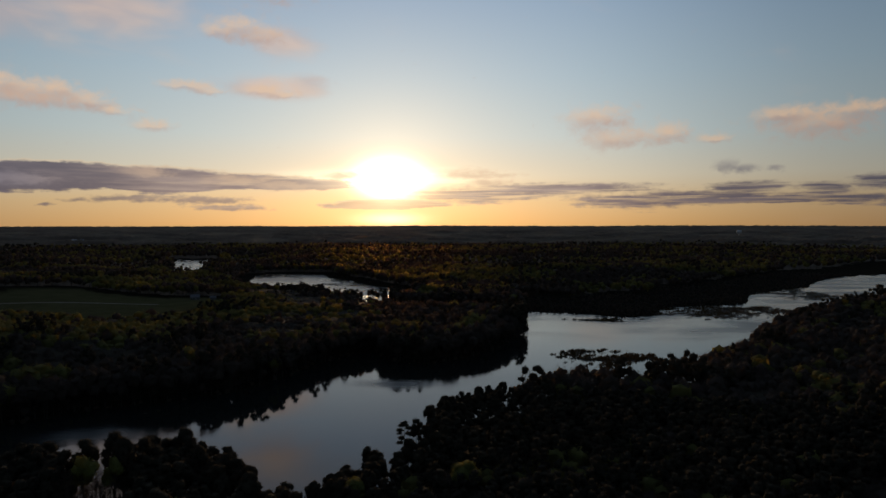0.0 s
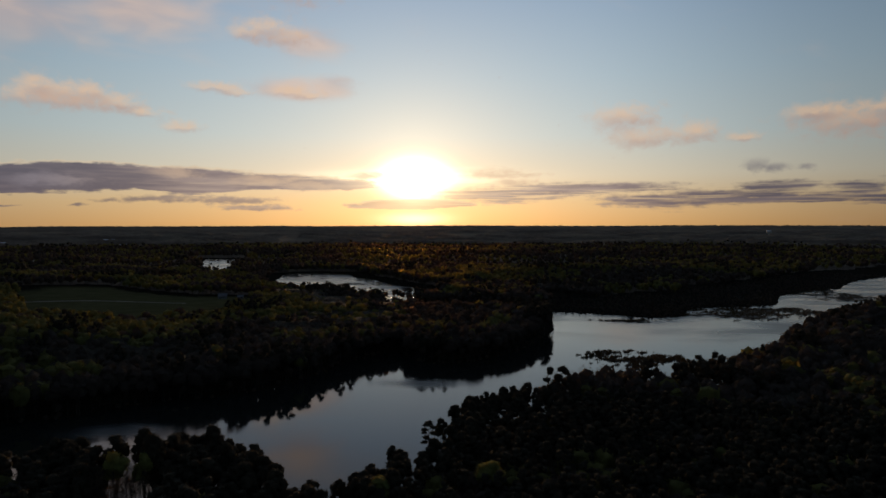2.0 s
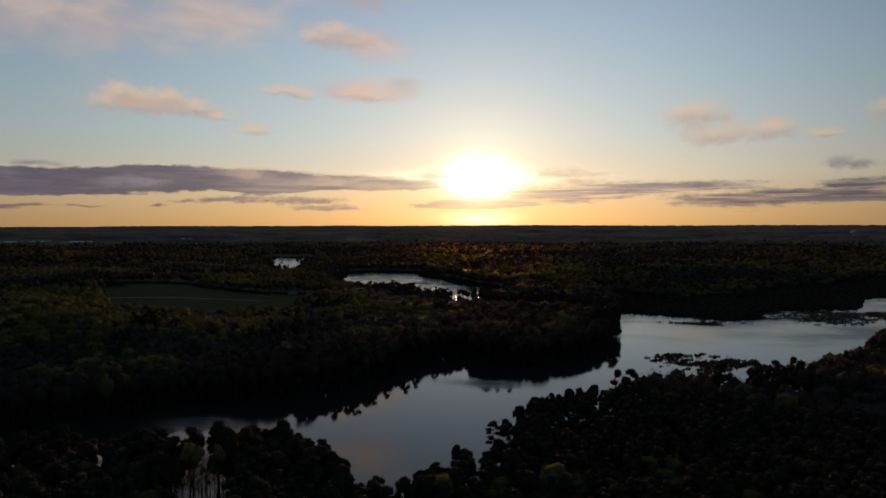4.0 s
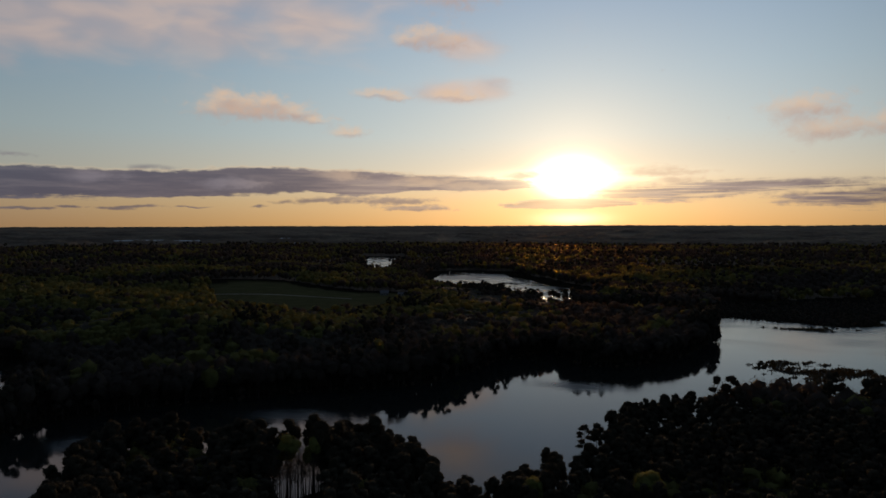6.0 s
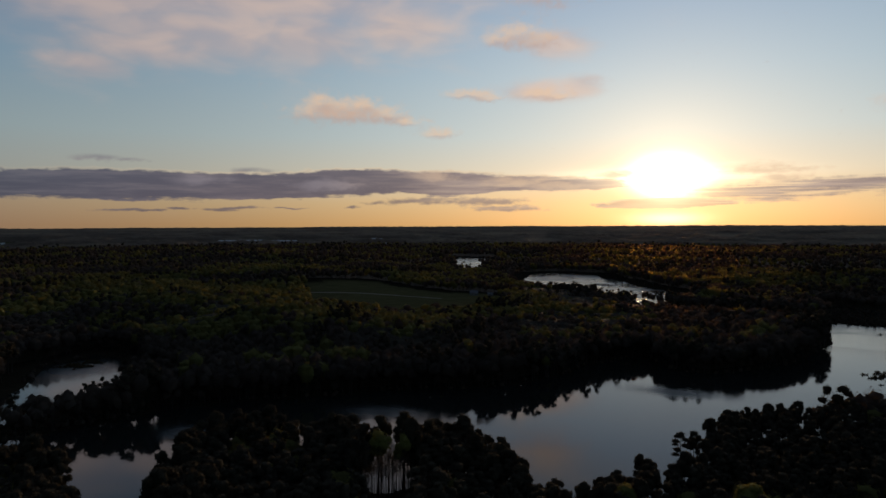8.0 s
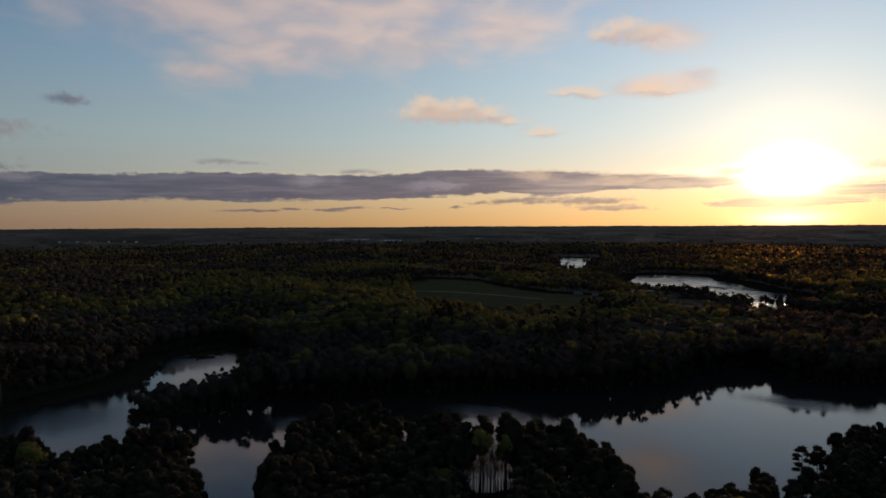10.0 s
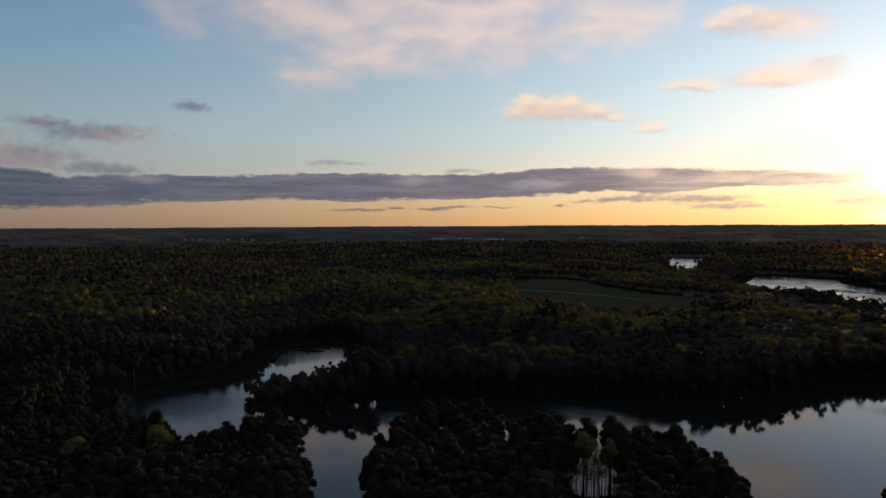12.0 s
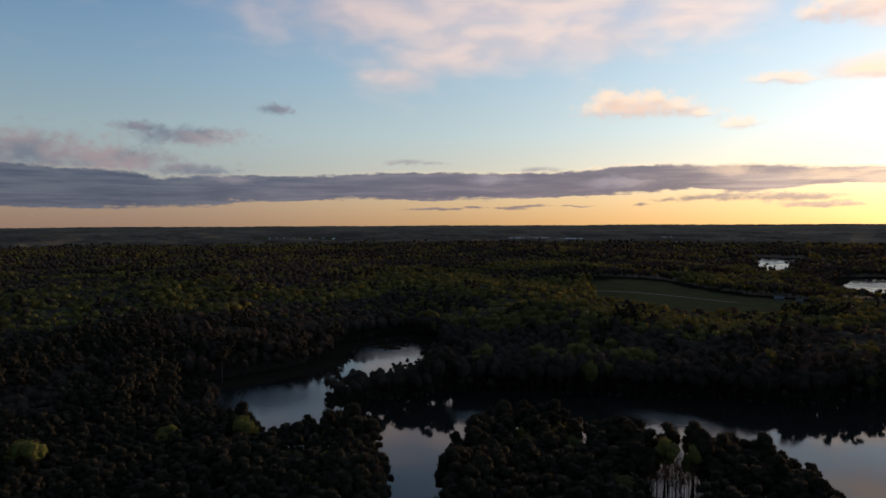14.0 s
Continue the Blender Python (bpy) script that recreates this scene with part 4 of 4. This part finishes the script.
def marsh(name, cx, cy, rx, ry, cell, level, seed, label, reeds=0.5):
    """Low mud and reeds that stand out of the water in ragged streaks."""
    rng = np.random.default_rng(seed)
    xs, ys = np.arange(-rx, rx, cell), np.arange(-ry, ry, cell)
    X, Y = np.meshgrid(xs + cx, ys + cy)
    U, V = X * 0.86 + Y * 0.5, (Y * 0.86 - X * 0.5) * 1.5
    grain = 0.35 * vnoise(U, V, 30, seed) + 0.4 * vnoise(U, V * 1.5, 10, seed + 1) + 0.25 * vnoise(U, V, 3.5, seed + 2)
    edge = np.hypot((X - cx) / rx, (Y - cy) / ry)
    keep = (grain - 0.55 * np.maximum(0, edge - 0.45) > level).ravel()
    x, y = X.ravel()[keep], Y.ravel()[keep]
    n = len(x)
    h = cell * 0.62
    cor = np.array([(-h, -h), (h, -h), (h, h), (-h, h)])
    jit = rng.uniform(-0.3, 0.3, (n, 4, 2)) * cell
    v = np.zeros((n, 4, 3))
    v[:, :, :2] = np.stack([x, y], 1)[:, None] + cor + jit
    v[:, :, 2] = rng.uniform(0.04, 0.2, (n, 1))
    k = int(n * reeds) * 3
    pick = rng.integers(0, n, k)
    bx, by = x[pick] + rng.uniform(-h, h, k), y[pick] + rng.uniform(-h, h, k)
    a, w, t = rng.uniform(0, 3.14, k), rng.uniform(0.15, 0.45, k), rng.uniform(0.5, 1.5, k)
    b = np.zeros((k, 4, 3))
    for c, (sx, top) in enumerate(((-1, 0), (1, 0), (0.6, 1), (-0.6, 1))):
        b[:, c] = np.stack([bx + sx * w * np.cos(a) + top * rng.normal(0, 0.15, k), by + sx * w * np.sin(a), 0.05 + top * t], 1)
    verts = np.concatenate([v.reshape(-1, 3), b.reshape(-1, 3)])
    me = mesh_of(name, verts, np.arange((n + k) * 4).reshape(-1, 4), [MUD, REED], np.concatenate([np.zeros(n, int), np.ones(k, int)]))
    return tagged(new(name, me), label, "marsh", kind="stuff")


marsh("marsh_islet", 121, 500, 40, 40, 0.9, 0.37, 61, "low reedy mud islet in the creek", 0.3)
marsh("marsh_flats", 320, 765, 130, 66, 1.2, 0.43, 62, "wet marsh flats streaked with open water", 0.25)
marsh("marsh_upper", 500, 960, 62, 105, 1.6, 0.43, 63, "reedy marsh where the creek narrows", 0.25)
marsh("marsh_bar", 165, 698, 48, 14, 1.0, 0.41, 64, "thin reedy bar along the far bank", 0.3)
marsh("marsh_cove", -318, 212, 18, 9, 0.6, 0.47, 65, "thin reeds in the shallow cove", 0.8)
marsh("marsh_inner", -425, 345, 16, 22, 0.9, 0.46, 66, "reeds in the inner cove")
marsh("marsh_channel", -176, 183, 10, 8, 0.35, 0.53, 67, "water weeds at the channel's edge", 0.3)
marsh("marsh_pond", -150, 1110, 60, 30, 2.0, 0.50, 68, "reeds along the pond's far bank")

# ---- meadow track, house and far buildings ----
t = np.linspace(0, 1, 40)
tx, ty = -572 + 240 * t, 772 + 11 * np.sin(3 * t) + 13 * t
v = np.concatenate([np.stack([tx, ty - 2.2, land(tx, ty - 2.2) + 0.12], 1), np.stack([tx, ty + 2.2, land(tx, ty + 2.2) + 0.12], 1)])
k = np.arange(39)
track = new("road_farm_track", mesh_of("road_farm_track", v, np.stack([k, k + 1, k + 41, k + 40], 1), [TRACK]))
tagged(track, "pale sandy track across the meadow", "road", kind="structure")


def part(name, bm, mat, parent, label=""):
    me = bpy.data.meshes.new(name)
    bm.to_mesh(me)
    bm.free()
    me.materials.append(mat)
    ob = new(name, me)
    ob.parent = parent
    return tagged(ob, label)


def box(bm, x0, y0, z0, x1, y1, z1):
    m = Matrix.Translation(((x0 + x1) / 2, (y0 + y1) / 2, (z0 + z1) / 2)) @ Matrix.Diagonal((x1 - x0, y1 - y0, z1 - z0, 1))
    bmesh.ops.create_cube(bm, size=1, matrix=m)
    return bm


def gable(length, width, z0, z1, over):
    """A pitched roof of two thick slabs with overhanging eaves."""
    bm = bmesh.new()
    hw, hl = width / 2 + over, length / 2 + over
    for s in (-1, 1):
        low, drop = z0 - over * (z1 - z0) / (width / 2), 0.25
        pts = [(-hl, s * hw, low), (hl, s * hw, low), (hl, 0, z1), (-hl, 0, z1)]
        up_ = [bm.verts.new((a, b, c + drop)) for a, b, c in pts]
        dn = [bm.verts.new(p) for p in pts]
        bm.faces.new(up_)
        bm.faces.new(dn[::-1])
        for a in range(4):
            bm.faces.new((up_[a], dn[a], dn[(a + 1) % 4], up_[(a + 1) % 4]))
    bmesh.ops.recalc_face_normals(bm, faces=bm.faces)
    return bm


def wall_block(length, width, eaves, ridge):
    bm = bmesh.new()
    hl, hw = length / 2, width / 2
    ends = []
    for s in (-1, 1):
        ends.append([bm.verts.new((s * hl, a, b)) for a, b in ((-hw, -1), (hw, -1), (hw, eaves), (0, ridge), (-hw, eaves))])
    bm.faces.new(ends[0])
    bm.faces.new(ends[1][::-1])
    for k in range(5):
        bm.faces.new((ends[0][k], ends[1][k], ends[1][(k + 1) % 5], ends[0][(k + 1) % 5]))
    bmesh.ops.recalc_face_normals(bm, faces=bm.faces)
    return bm


def building(name, x, y, turn, length, width, eaves, ridge, roof_mat, label, windows=0, wall_mat=PALE_WALL):
    top = new(name)
    top.matrix_basis = pose(x, y, float(land(np.array([x]), np.array([y]))[0]), 0, 0, turn)
    part("wall", wall_block(length, width, eaves, ridge - 0.1), wall_mat, top)
    part("roof", gable(length, width, eaves, ridge, 0.5), roof_mat, top)
    for i in range(windows):
        wx = -length / 2 + (i + 0.5) * length / windows
        win = part("window", box(bmesh.new(), wx - 0.6, -width / 2 - 0.08, 1.0, wx + 0.6, -width / 2 + 0.05, 2.3), PALE_WALL, top)
        part("pane", box(bmesh.new(), wx - 0.5, -width / 2 - 0.1, 1.1, wx + 0.5, -width / 2 - 0.06, 2.2), GLASS, win)
    return tagged(top, label, "building")


building("farmhouse", -314, 856, 20, 10.5, 8, 3.2, 6.4, DARK_ROOF, "grey farmhouse with a shingle roof beside the meadow", 4, GREY_WALL)
building("barn", -293, 862, 15, 7, 5.5, 2.7, 4.6, DARK_ROOF, "small grey shed beside the farmhouse", 2, GREY_WALL)
for x, y, length, width, tall in ((-2000, 2440, 190, 40, 9), (-1880, 2500, 130, 40, 9), (-1830, 2570, 60, 30, 8), (-1560, 2800, 45, 25, 8),
                                  (-1500, 2790, 60, 28, 8), (-1430, 2800, 70, 30, 8), (-1570, 2880, 80, 30, 8), (-1450, 2420, 40, 25, 9),
                                  (-1290, 2480, 35, 25, 8)):
    tagged(building("warehouse", x, y, math.degrees(math.atan2(y, x)) - 90, length, width, tall, tall + 2.5, PALE_ROOF,
                    "long pale metal warehouse in a clearing far off"), group="far warehouses")

for k, (x, y) in enumerate([(-2919, 1517), (-2883, 1605), (-2903, 1652), (-2858, 1669), (-2870, 1728), (-2805, 1776), (-2804, 1852), (-2727, 1858)]):
    tagged(building("house", x, y, math.degrees(math.atan2(y, x)) - 90 + 25 * (k % 3), 8 + 2 * (k % 4), 6, 4 + k % 2, 6.5 + k % 2, PALE_ROOF,
                    "small pale building in a far-off town"), group="far town")


def water_tower(x, y):
    top = new("water_tower")
    top.matrix_basis = pose(x, y, float(land(np.array([x]), np.array([y]))[0]))
    bm = bmesh.new()
    profile = [(4.5, -0.5), (2.4, 3), (2.0, 10), (2.0, 24), (3.2, 27)]
    rings = [[bm.verts.new((r * math.cos(a * math.tau / 16), r * math.sin(a * math.tau / 16), z)) for a in range(16)] for r, z in profile]
    for lo, hi in zip(rings, rings[1:]):
        for a in range(16):
            bm.faces.new((lo[a], lo[(a + 1) % 16], hi[(a + 1) % 16], hi[a]))
    part("column", bm, PALE_WALL, top)
    bm = bmesh.new()
    bmesh.ops.create_uvsphere(bm, u_segments=24, v_segments=14, radius=1, matrix=Matrix.Translation((0, 0, 33)) @ Matrix.Diagonal((11.5, 11.5, 7.5, 1)))
    part("tank", bm, PALE_WALL, top, "white painted steel tank")
    return tagged(top, "white water tower rising over the far woods", "water tower")


water_tower(1330, 3050)
